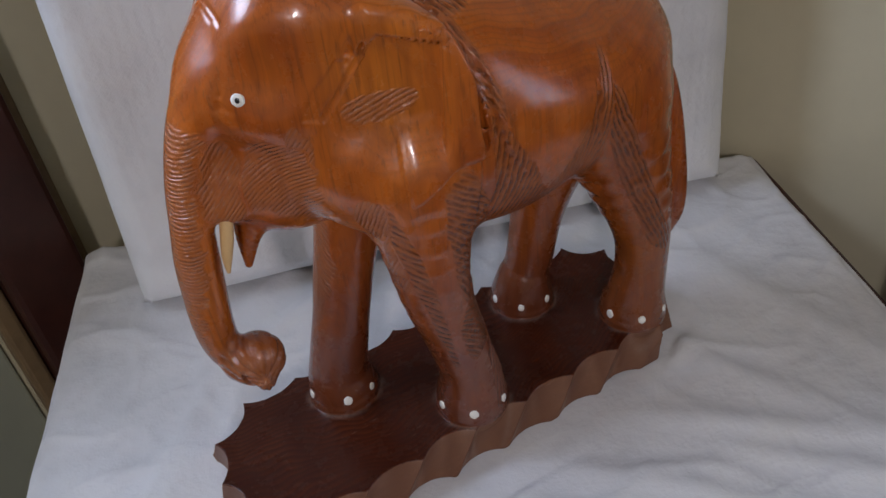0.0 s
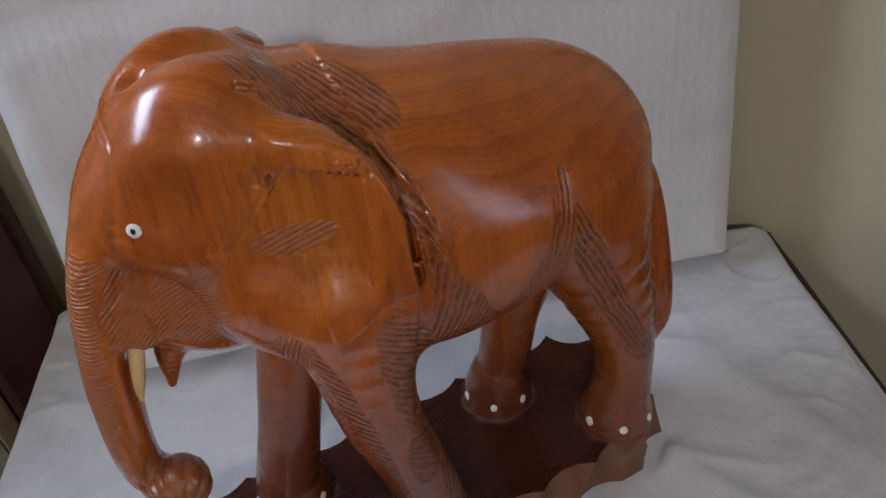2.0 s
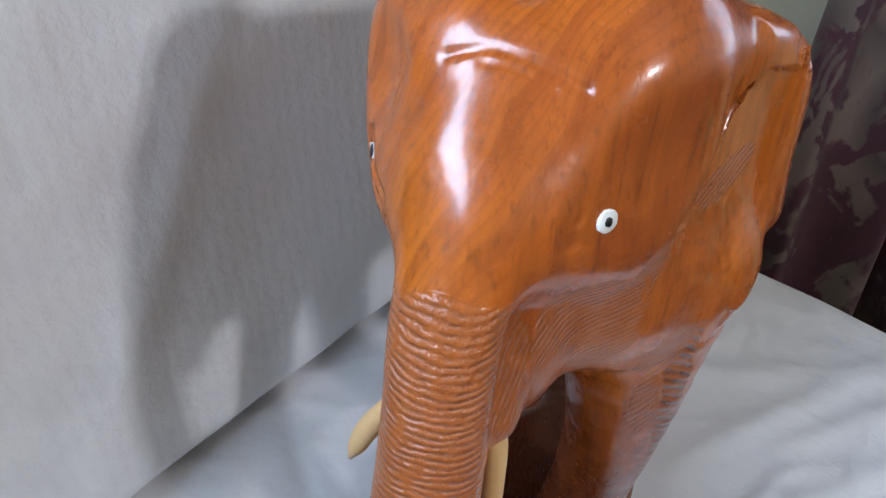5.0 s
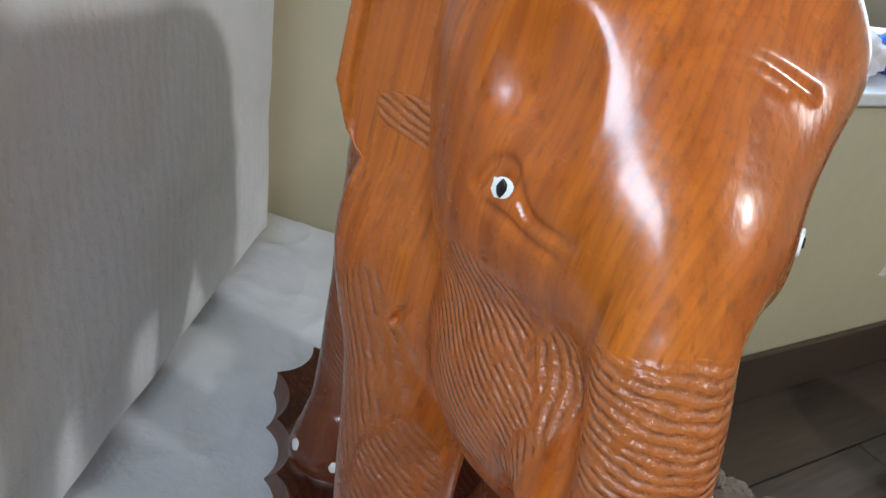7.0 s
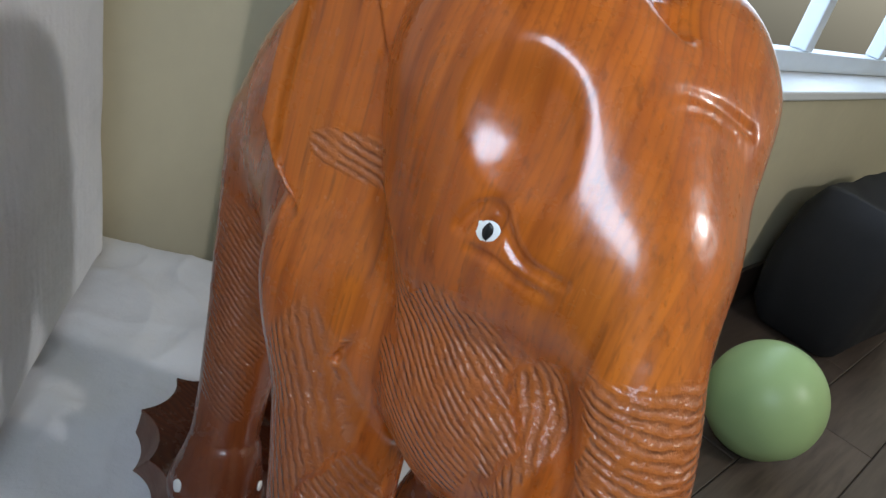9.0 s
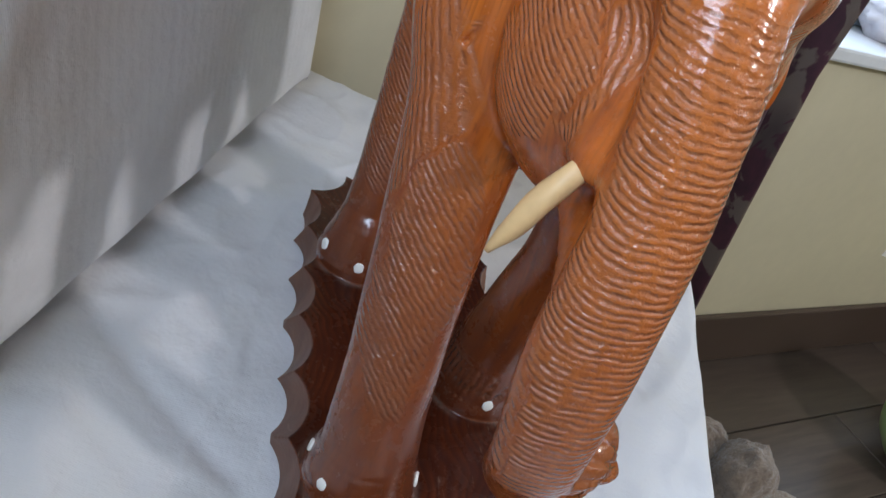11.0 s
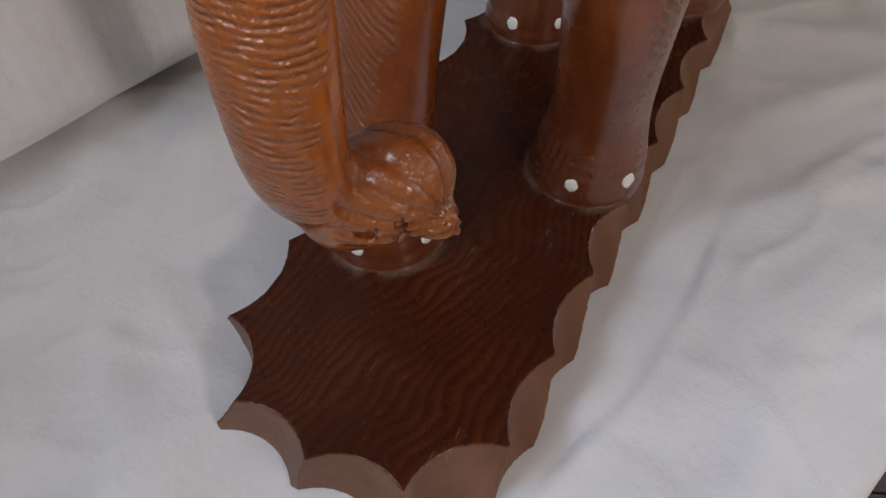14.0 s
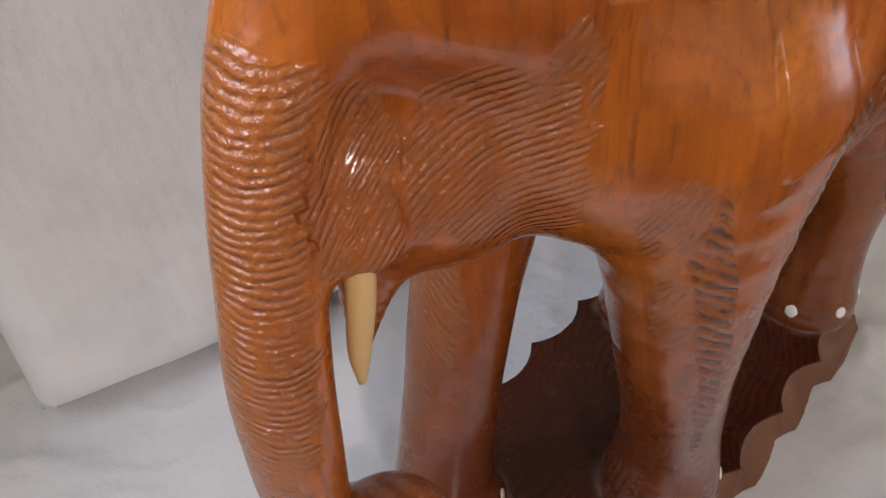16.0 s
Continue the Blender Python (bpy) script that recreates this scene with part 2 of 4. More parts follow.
def plank_tile():
    m, n, l, b = material("wood_look_tile", 0.32)
    at = node(n, "TexCoord").outputs["Object"]
    pick = node(n, "ObjectInfo").outputs["Random"]
    grain = noise_of(n, l, stretch(n, l, at, (4, 45, 4)), 1.6, 5.0, 0.6, 0.6)
    cloud = noise_of(n, l, at, 6.0, 4.0)
    c = ramp(n, l, grain, [(0.3, (0.060, 0.042, 0.034)), (0.7, (0.155, 0.115, 0.092))])
    c = blend(n, l, sums(n, l, "MULTIPLY", pick, 0.65), c, (0.055, 0.040, 0.033))
    l.new(blend(n, l, sums(n, l, "MULTIPLY", cloud, 0.4), c, (0.10, 0.078, 0.064)), b.inputs["Base Color"])
    bump(n, l, b, grain, 0.2, 0.0008)
    return m


def plush():
    m, n, l, b = material("beige_plush", 0.95)
    at = node(n, "TexCoord").outputs["Object"]
    tuft = noise_of(n, l, at, 130.0, 5.0, 0.7)
    cloud = noise_of(n, l, at, 20.0, 3.0)
    c = ramp(n, l, tuft, [(0.3, (0.13, 0.090, 0.062)), (0.7, (0.36, 0.275, 0.20))])
    l.new(blend(n, l, sums(n, l, "MULTIPLY", cloud, 0.5), c, (0.26, 0.19, 0.14)), b.inputs["Base Color"])
    b.inputs["Sheen Weight"].default_value = 0.5
    bump(n, l, b, tuft, 0.9, 0.006)
    return m


M_CLOTH = cloth("white_seat_cloth", (0.74, 0.745, 0.77), 0)
M_CLOTH_BACK = cloth("white_ribbed_cloth", (0.74, 0.745, 0.77), 40.0)
M_WALL = plain("cream_wall_paint", (0.57, 0.515, 0.36), 0.6, 0, 0.06, 40.0, 0.0008)
# the ceiling is out of view; its dull colour cuts bounced light from above
M_CEILING = plain("dull_ceiling_paint", (0.40, 0.38, 0.33), 0.8, 0, 0.04, 30.0)
M_GROUT = plain("dark_floor_joint", (0.045, 0.036, 0.030), 0.7)
M_TILE = plank_tile()
M_SKIRT = plain("brown_skirting_tile", (0.075, 0.050, 0.038), 0.35, 0, 0.2, 25.0)
M_DARKWOOD = plain("dark_polished_wood", (0.050, 0.016, 0.012), 0.35, 0, 0.3, 90.0)
M_PALEWOOD = plain("brown_wood_moulding", (0.20, 0.135, 0.070), 0.45, 0, 0.25, 90.0)
M_DOOR = plain("grey_green_door_paint", (0.30, 0.32, 0.26), 0.5, 0, 0.08, 30.0)
M_CURTAIN = curtain_cloth()
M_FRAME = plain("white_window_paint", (0.62, 0.68, 0.75), 0.4, 0, 0.05)
M_SILL = plain("white_sill_stone", (0.70, 0.72, 0.74), 0.4, 0, 0.05)
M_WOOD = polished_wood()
M_BASE = base_wood("dark_base_wood", (0.046, 0.0098, 0.0048), (0.135, 0.031, 0.0100), 0.24, 0.0034, (-0.06, 0.26, 0.0))
M_RIM = base_wood("bare_rim_wood", (0.17, 0.072, 0.040), (0.26, 0.130, 0.078), 0.42, 0.0190, (-0.30, 0.02, 0.0))
M_IVORY = plain("pale_wood_tusk", (0.72, 0.46, 0.21), 0.5, 0, 0.14, 300.0, 0.0003)
M_WHITE = plain("white_inlay", (0.85, 0.84, 0.80), 0.35, 0, 0.04)
M_BLACK = plain("black_inlay", (0.012, 0.011, 0.011), 0.3)
M_BALLOON = plain("pale_green_rubber", (0.40, 0.56, 0.25), 0.38, 0, 0.05, 20.0)
M_PLUSH = plush()
M_BAG = plain("black_fabric", (0.010, 0.010, 0.012), 0.8, 0, 0.2, 200.0)
M_BLUE = plain("blue_cloth", (0.03, 0.12, 0.50), 0.8)
M_PINKISH = plain("white_printed_cloth", (0.65, 0.62, 0.66), 0.8)


# ---- helpers for building ----
def part(name, bm, mat, parent=None, label="", smooth=False):
    me = bpy.data.meshes.new(name)
    if smooth:
        for f in bm.faces:
            f.smooth = True
    bm.to_mesh(me)
    bm.free()
    me.materials.append(mat)
    ob = new(name, me)
    if parent:
        ob.parent = parent
    if label:
        ob["label"] = label
    return ob


def box(lo, hi, bevel=0.0, bm=None, segments=2):
    bm = bm or bmesh.new()
    lo, hi = Vector(lo), Vector(hi)
    r = bmesh.ops.create_cube(bm, size=1, matrix=Matrix.LocRotScale((lo + hi) / 2, None, hi - lo))
    if bevel:
        bmesh.ops.bevel(bm, geom=list({e for v in r["verts"] for e in v.link_edges}), offset=bevel, segments=segments, affect="EDGES", profile=0.5)
    return bm


def thing(name, m=None):
    ob = new(name)
    if m is not None:
        ob.matrix_world = m
    return ob


def structure(name, bm, mat, label, category):
    ob = part(name, bm, mat)
    ob.matrix_world = ROOM
    return tagged(ob, label, category, kind="structure")


# ---- room ----
def build_room():
    v0, v1, top, front, far = WALL_V, WALL_V + 0.20, 2.6, -3.4, 3.2
    bm = box((BACK_U - 0.2, v0, 0), (WIN0, v1, top))
    box((WIN1, v0, 0), (far + 0.2, v1, top), bm=bm)
    box((WIN0, v0, 0), (WIN1, v1, SILL - 0.02), bm=bm)
    box((WIN0, v0, HEAD), (WIN1, v1, top), bm=bm)
    structure("wall_window", bm, M_WALL, "cream painted plaster wall with a wide window", "wall")
    u0, u1 = BACK_U - 0.2, BACK_U
    bm = box((u0, -0.152, 0), (u1, v0 - 0.001, top))
    box((u0, front, 0), (u1, -0.90, top), bm=bm)
    box((u0, -0.90, 2.08), (u1, -0.152, top), bm=bm)
    structure("wall_back", bm, M_WALL, "cream painted plaster wall behind the chair", "wall")
    structure("wall_far", box((far, front, 0), (far + 0.2, v0 - 0.001, top)), M_WALL, "cream painted plaster wall across the room", "wall")
    structure("wall_front", box((u0, front - 0.2, 0), (far + 0.2, front - 0.001, top)), M_WALL, "cream painted plaster wall facing the chair", "wall")
    structure("ceiling", box((u0, front - 0.2, top + 0.001), (far + 0.2, v1, top + 0.1)), M_CEILING, "unseen ceiling, coloured dull to weaken light bounced from above", "ceiling")
    structure("baseboard", box((BACK_U + 0.001, v0 - 0.012, 0.001), (far - 0.001, v0 - 0.001, 0.105), 0.003), M_SKIRT, "dark brown tile skirting along the window wall", "skirting")
    floor = structure("floor", box((BACK_U, front, -0.1), (far, v0, -0.004)), M_GROUT, "brown wood-look floor tiles in staggered rows", "floor")
    return floor


FLOOR = build_room()


def build_window():
    win = tagged(thing("window_1", ROOM), "wide white-framed window with bright daylight outside", "window", kind="structure")
    v = WALL_V + 0.09
    part("window_sill", box((WIN0 + 0.002, WALL_V - 0.02, SILL - 0.019), (WIN1 - 0.002, WALL_V + 0.17, SILL), 0.004), M_SILL, win, "white stone window sill")
    for lo, hi in (((WIN0 + 0.002, v, SILL + 0.001), (WIN1 - 0.002, v + 0.04, SILL + 0.045)), ((WIN0 + 0.002, v, HEAD - 0.046), (WIN1 - 0.002, v + 0.04, HEAD - 0.001))):
        part("window_frame", box(lo, hi, 0.003), M_FRAME, win)
    n = 4
    for i in range(n + 1):
        u = WIN0 + 0.024 + i * (WIN1 - WIN0 - 0.048) / n
        part("mullion", box((u - 0.022, v + 0.001, SILL + 0.046), (u + 0.022, v + 0.039, HEAD - 0.047), 0.003), M_FRAME, win)


build_window()


def build_door():
    door = tagged(thing("door_1", ROOM), "grey-green door in a dark polished wooden frame", "door", kind="structure")
    u = BACK_U + 0.001
    part("door_frame", box((u, -0.134, 0.0), (u + 0.035, -0.068, 2.08), 0.006), M_DARKWOOD, door, "dark reddish polished wooden door jamb")
    part("moulding", box((u, -0.067, 0.0), (u + 0.014, -0.056, 2.09), 0.003), M_PALEWOOD, door)
    part("moulding", box((u, -0.152, 0.0), (u + 0.020, -0.135, 2.08), 0.004), M_PALEWOOD, door)
    part("door_leaf", box((u - 0.05, -0.899, 0.01), (u - 0.012, -0.153, GLASS_LOW - 0.001), 0.003), M_DOOR, door, "grey-green painted lower door panel")
    # upper rail and stiles are unseen, added round the gap for that daylight
    part("rail", box((u - 0.05, -0.899, GLASS_TOP), (u - 0.012, -0.153, 2.079), 0.003), M_DOOR, door)
    part("stile", box((u - 0.05, -0.899, GLASS_LOW), (u - 0.012, GLASS0, GLASS_TOP - 0.001), 0.003), M_DOOR, door)
    part("stile", box((u - 0.05, GLASS1, GLASS_LOW), (u - 0.012, -0.153, GLASS_TOP - 0.001), 0.003), M_DOOR, door)
    part("door_frame", box((u, -0.97, 0.0), (u + 0.035, -0.901, 2.08), 0.006), M_DARKWOOD, door)


build_door()


# ---- chair with white covers ----
def hill(p, f, seed=0.0):
    return noise.noise(Vector((p[0] * f + seed, p[1] * f - seed, p[2] * f)))


def cushion(corners, z0, z1, radius, steps, shape, corner=None):
    """A padded slab over four corners, rounded at its rims, with its skin pushed about by shape."""
    bm = bmesh.new()
    a, b, c, d = [Vector((*k, 0)) for k in corners]
    n = steps
    size_x, size_y = (b - a).length, (d - a).length
    grid = {}

    def at(i, j, k):
        u, v = i / n, j / n
        return (a * (1 - u) + b * u) * (1 - v) + (d * (1 - u) + c * u) * v

    def inset(x, size):
        e = min(x, size - x)
        return e

    m = max(6, n // 8)
    for k in range(m + 1):
        z = z0 + (z1 - z0) * k / m
        for i in range(n + 1):
            for j in range(n + 1):
                if k in (0, m) or i in (0, n) or j in (0, n):
                    p = at(i, j, k)
                    p.z = z
                    ex, ey, ez = inset(i / n * size_x, size_x), inset(j / n * size_y, size_y), min(z - z0, z1 - z)
                    # round the box's rims
                    q = Vector((max(radius - ex, 0), max(radius - ey, 0), max(radius - ez, 0)))
                    if corner is not None and q.x > 0 and q.y > 0:
                        if ex < ey:
                            q.y = max(corner - ey, 0)
                        else:
                            q.x = max(corner - ex, 0)
                    if q.length > 1e-9 and sum(1 for w in q if w > 0) > 1:
                        pull = (1 - radius / max(q.length, radius)) if q.length > radius else 0
                        ax = ((b - a) / size_x) * (1 if i < n / 2 else -1)
                        ay = ((d - a) / size_y) * (1 if j < n / 2 else -1)
                        p += ax * q.x * pull + ay * q.y * pull
                        p.z += (1 if z < (z0 + z1) / 2 else -1) * q.z * pull
                    grid[i, j, k] = bm.verts.new(shape(p, i / n, j / n, k / m))
    for i in range(n):
        for j in range(n):
            bm.faces.new([grid[i, j, m], grid[i + 1, j, m], grid[i + 1, j + 1, m], grid[i, j + 1, m]])
            bm.faces.new([grid[i, j, 0], grid[i, j + 1, 0], grid[i + 1, j + 1, 0], grid[i + 1, j, 0]])
    for k in range(m):
        for i in range(n):
            bm.faces.new([grid[i, 0, k], grid[i + 1, 0, k], grid[i + 1, 0, k + 1], grid[i, 0, k + 1]])
            bm.faces.new([grid[i, n, k], grid[i, n, k + 1], grid[i + 1, n, k + 1], grid[i + 1, n, k]])
            bm.faces.new([grid[0, i, k], grid[0, i, k + 1], grid[0, i + 1, k + 1], grid[0, i + 1, k]])
            bm.faces.new([grid[n, i, k], grid[n, i + 1, k], grid[n, i + 1, k + 1], grid[n, i, k + 1]])
    bmesh.ops.recalc_face_normals(bm, faces=bm.faces)
    return bm


def crease(x, y, x0, y0, angle, width, length):
    """A soft fold: 1 on its line, fading to the sides and ends."""
    a = radians(angle)
    s, t = (x - x0) * math.cos(a) + (y - y0) * math.sin(a), -(x - x0) * math.sin(a) + (y - y0) * math.cos(a)
    return math.exp(-(t / width) ** 2 - (s / length) ** 4)


FOLDS = [(-0.075, 0.085, 62, 0.006, 0.060, -0.0030), (-0.20, 0.02, 70, 0.010, 0.10, 0.003), (-0.235, -0.06, 55, 0.012, 0.09, 0.003), (-0.17, -0.06, 80, 0.010, 0.07, 0.0025),
         (0.10, -0.12, 150, 0.008, 0.09, 0.003), (0.16, -0.09, 155, 0.009, 0.09, 0.003), (0.18, -0.13, 148, 0.007, 0.08, 0.0025), (0.06, -0.14, 160, 0.008, 0.08, 0.0025),
         (0.20, 0.02, 120, 0.014, 0.10, 0.003), (0.14, -0.03, 130, 0.010, 0.10, 0.0025), (-0.02, -0.13, 12, 0.010, 0.08, 0.0025), (0.02, 0.105, 170, 0.010, 0.10, 0.002), (-0.14, 0.10, 30, 0.010, 0.06, 0.003)]


def build_chair():
    chair = tagged(thing("chair"), "dark wooden chair frame under white covered cushions", "chair")
    for x, y in ((-0.27, -0.14), (0.225, -0.14), (-0.27, 0.22), (0.225, 0.15)):
        part("leg", box((x - 0.02, y - 0.02, 0.0), (x + 0.02, y + 0.02, 0.339), 0.004), M_DARKWOOD, chair)
    bm = cushion([(-0.292, -0.163), (0.250, -0.163), (0.276, 0.180), (-0.284, 0.250)], 0.34, 0.37, 0.004, 8, lambda p, u, v, w: p)
    part("seat_frame", bm, M_DARKWOOD, chair)
    bm = cushion([(0.2625, -0.176), (0.2685, -0.176), (0.301, 0.190), (0.295, 0.190)], 0.371, 0.440, 0.003, 8, lambda p, u, v, w: p)
    part("side_rail", bm, M_DARKWOOD, chair)

    def seat_skin(p, u, v, w):
        if w == 1:
            p.z += 0.0022 * hill(p, 14) + 0.0010 * hill(p, 38, 3)
            for f, h in ((9, 0.0022), (21, 0.0014)):
                k = abs(hill((p.x + 0.02 * hill(p, 7, 4), p.y, 0), f, f))
                p.z += h * (max(0, 1 - k * 5) ** 2 - 0.2)
            p.z += 0 - 0.0015 * (abs(2 * u - 1) ** 8)
            for f in FOLDS:
                p.z += crease(p.x, p.y, *f[:5]) * f[5]
            # the cushion sinks a little under the carving's weight away from it the skin keeps level
            p.z = min(p.z, 0.4535)
            r = abs(Vector((p.x * 0.951 + p.y * 0.309 + 0.022, (-p.x * 0.309 + p.y * 0.951) * 2.2, 0)).length)
            if r < 0.17:
                p.z = min(p.z, 0.4498)
        else:
            p.x += 0.002 * hill(p, 20, 1)
            p.y += 0.002 * hill(p, 20, 2)
        return p

    bm = cushion([(-0.302, -0.172), (0.262, -0.172), (0.294, 0.192), (-0.292, 0.262)], 0.371, 0.45, 0.010, 170, seat_skin)
    seat = part("seat_cushion", bm, M_CLOTH, None, "", True)
    tagged(seat, "white cotton seat cushion cover with soft wrinkles", "cushion")

    def back_skin(p, u, v, w):
        p.z += 0.0030 * hill(p, 9, 5) + 0.0012 * hill(p, 30, 7)
        if w == 1:
            p.z += 0.0035 * crease(p.x, p.y, 0.02, 0.27, 4, 0.010, 0.30) * -1 + 0.002 * crease(p.x, p.y, -0.1, 0.12, 60, 0.012, 0.12)
        return p

    # lies on its back while it is made, then stands against the wall side of the seat
    bm = cushion([(-0.232, 0.0), (0.244, 0.0), (0.226, 0.52), (-0.214, 0.52)], 0.0, 0.085, 0.024, 110, back_skin, 0.008)
    back = part("back_cushion", bm, M_CLOTH_BACK, None, "", True)
    back.matrix_world = Matrix.Translation((0, 0.225, 0.450)) @ Matrix.Rotation(radians(90 - 4.5), 4, "X")
    tagged(back, "white cotton back cushion standing upright on the seat", "cushion")
    return chair


build_chair()

# ---- signed-distance carving: one closed solid, meshed by surface nets ----
H = 0.00078
LO = np.array((-0.190, -0.075, -0.004))
DIM = np.array((430, 192, 410))
GX = (LO[0] + H * np.arange(DIM[0])).astype(np.float32)[:, None, None]
GY = (LO[1] + H * np.arange(DIM[1])).astype(np.float32)[None, :, None]
GZ = (LO[2] + H * np.arange(DIM[2])).astype(np.float32)[None, None, :]
FIELD = np.full(tuple(DIM), 0.05, np.float32)


def smin(a, b, k):
    if k <= 0:
        return np.minimum(a, b)
    h = np.maximum(k - np.abs(a - b), 0) / k
    return np.minimum(a, b) - h * h * k * 0.25


def window_of(lo, hi, pad):
    i0 = np.clip(((np.array(lo) - pad - LO) / H).astype(int), 0, DIM - 1)
    i1 = np.clip(((np.array(hi) + pad - LO) / H).astype(int) + 2, 1, DIM)
    sl = tuple(slice(a, b) for a, b in zip(i0, i1))
    return sl, GX[sl[0]], GY[:, sl[1]], GZ[:, :, sl[2]]


def merge(sl, d, k, cut=False):
    if cut:
        FIELD[sl] = -smin(-FIELD[sl], d, k)
    else:
        FIELD[sl] = smin(FIELD[sl], d, k)


def egg(c, r, k=0.008, cut=False, yaw=0.0, pitch=0.0):
    """Ellipsoid with centre c and radii r; yaw about z, pitch about y, in degrees."""
    m = max(r)
    sl, x, y, z = window_of(np.array(c) - m, np.array(c) + m, k + 0.012)
    x, y, z = x - c[0], y - c[1], z - c[2]
    if yaw:
        a = radians(yaw)
        x, y = x * math.cos(a) + y * math.sin(a), -x * math.sin(a) + y * math.cos(a)
    if pitch:
        a = radians(pitch)
        x, z = x * math.cos(a) - z * math.sin(a), x * math.sin(a) + z * math.cos(a)
    q = np.sqrt((x / r[0]) ** 2 + (y / r[1]) ** 2 + (z / r[2]) ** 2)
    g = np.sqrt((x / r[0] ** 2) ** 2 + (y / r[1] ** 2) ** 2 + (z / r[2] ** 2) ** 2) + 1e-6
    merge(sl, q * (q - 1) / g, k, cut)


def curve_through(points, n=5):
    """Catmull-Rom samples through rows of numbers."""
    p = np.array(points, float)
    p = np.vstack([2 * p[0] - p[1], p, 2 * p[-1] - p[-2]])
    rows = []
    for a, b, c, d in zip(p, p[1:], p[2:], p[3:]):
        for u in np.arange(n) / n:
            rows.append(0.5 * (2 * b + (c - a) * u + (2 * a - 5 * b + 4 * c - d) * u * u + (3 * b - a - 3 * c + d) * u ** 3))
    return np.array(rows + [p[-2]])


def limb(points, k=0.010, wide=1.0, cut=False):
    """A tapered rod along a smooth curve through (x, y, z, radius); wide stretches it sideways."""
    c = curve_through(points)
    r = c[:, 3].max() * max(wide, 1)
    sl, x, y, z = window_of(c[:, :3].min(0) - r, c[:, :3].max(0) + r, k + 0.004)
    best = None
    for p, q in zip(c, c[1:]):
        v = q[:3] - p[:3]
        t = np.clip(((x - p[0]) * v[0] + (y - p[1]) * v[1] + (z - p[2]) * v[2]) / float(v @ v), 0, 1)
        d = np.sqrt((x - p[0] - t * v[0]) ** 2 + ((y - p[1] - t * v[1]) / wide) ** 2 + (z - p[2] - t * v[2]) ** 2) - (p[3] + t * (q[3] - p[3]))
        best = d if best is None else np.minimum(best, d)
    merge(sl, best.astype(np.float32), k, cut)


def flap(corners, y_mid, half, lean=(0, 0), k=0.003, soft=0.003, cut=False):
    """A slab in the xz plane with a polygon outline; lean tilts its middle with x and z."""
    c = np.array(corners)
    lo, hi = c.min(0), c.max(0)
    reach = half + abs(lean[0]) * (hi[0] - lo[0]) + abs(lean[1]) * (hi[1] - lo[1])
    sl, x, y, z = window_of((lo[0], y_mid - reach, lo[1]), (hi[0], y_mid + reach, hi[1]), k + 0.008)
    x2, z2 = x[:, :, 0:1] + 0 * z, z + 0 * x[:, :, 0:1]
    d = np.full(x2.shape, 1e9, np.float32)
    s = np.ones(x2.shape, np.float32)
    n = len(c)
    for i in range(n):
        a, b = c[i], c[i - 1]
        e = b - a
        wx, wz = x2 - a[0], z2 - a[1]
        t = np.clip((wx * e[0] + wz * e[1]) / (e @ e), 0, 1)
        d = np.minimum(d, (wx - e[0] * t) ** 2 + (wz - e[1] * t) ** 2)
        c1, c2, c3 = z2 >= a[1], z2 < b[1], e[0] * wz > e[1] * wx
        s = np.where((c1 & c2 & c3) | (~c1 & ~c2 & ~c3), -s, s)
    edge = s * np.sqrt(d) + soft
    mid = y_mid + lean[0] * (x + 0.050) + lean[1] * (z - 0.235)
    slab = np.abs(y - mid) - half + soft
    out = np.sqrt(np.maximum(edge, 0) ** 2 + np.maximum(slab, 0) ** 2) + np.minimum(np.maximum(edge, slab), 0) - soft
    merge(sl, out, k, cut)


def surface_net(f):
    """Vertices and quads of the zero surface of the field."""
    neg = f < 0
    count = np.zeros(tuple(DIM - 1), np.int8)
    for a in (0, 1):
        for b in (0, 1):
            for c in (0, 1):
                count += neg[a:a + DIM[0] - 1, b:b + DIM[1] - 1, c:c + DIM[2] - 1]
    live = np.argwhere((count > 0) & (count < 8))
    index = np.full(tuple(DIM - 1), -1, np.int32)
    index[tuple(live.T)] = np.arange(len(live))
    total, weight = np.zeros((len(live), 3)), np.zeros(len(live))
    offsets = [np.array((a, b, c)) for a in (0, 1) for b in (0, 1) for c in (0, 1)]
    value = [f[tuple((live + o).T)] for o in offsets]
    for i, o in enumerate(offsets):
        for j, p in enumerate(offsets):
            if i < j and np.abs(o - p).sum() == 1:
                cross = (value[i] < 0) != (value[j] < 0)
                t = np.where(cross, value[i] / np.where(cross, value[i] - value[j], 1), 0)
                total += np.where(cross[:, None], o + t[:, None] * (p - o), 0)
                weight += cross
    verts = LO + H * (live + total / weight[:, None])
    quads = []
    for axis in range(3):
        b, c = (axis + 1) % 3, (axis + 2) % 3
        lo = [slice(None)] * 3
        hi = [slice(None)] * 3
        lo[axis], hi[axis] = slice(0, -1), slice(1, None)
        n0, n1 = neg[tuple(lo)], neg[tuple(hi)]
        for flip in (False, True):
            at = np.argwhere((n1 & ~n0) if flip else (n0 & ~n1))
            at = at[(at[:, b] > 0) & (at[:, c] > 0) & (at[:, b] < DIM[b] - 1) & (at[:, c] < DIM[c] - 1)]
            eb, ec = np.zeros(3, int), np.zeros(3, int)
            eb[b], ec[c] = 1, 1
            ring = [at - eb - ec, at - ec, at, at - eb]
            q = np.stack([index[tuple(r.T)] for r in ring], 1)
            quads.append(q[:, ::-1] if flip else q)
    return verts, np.concatenate(quads)


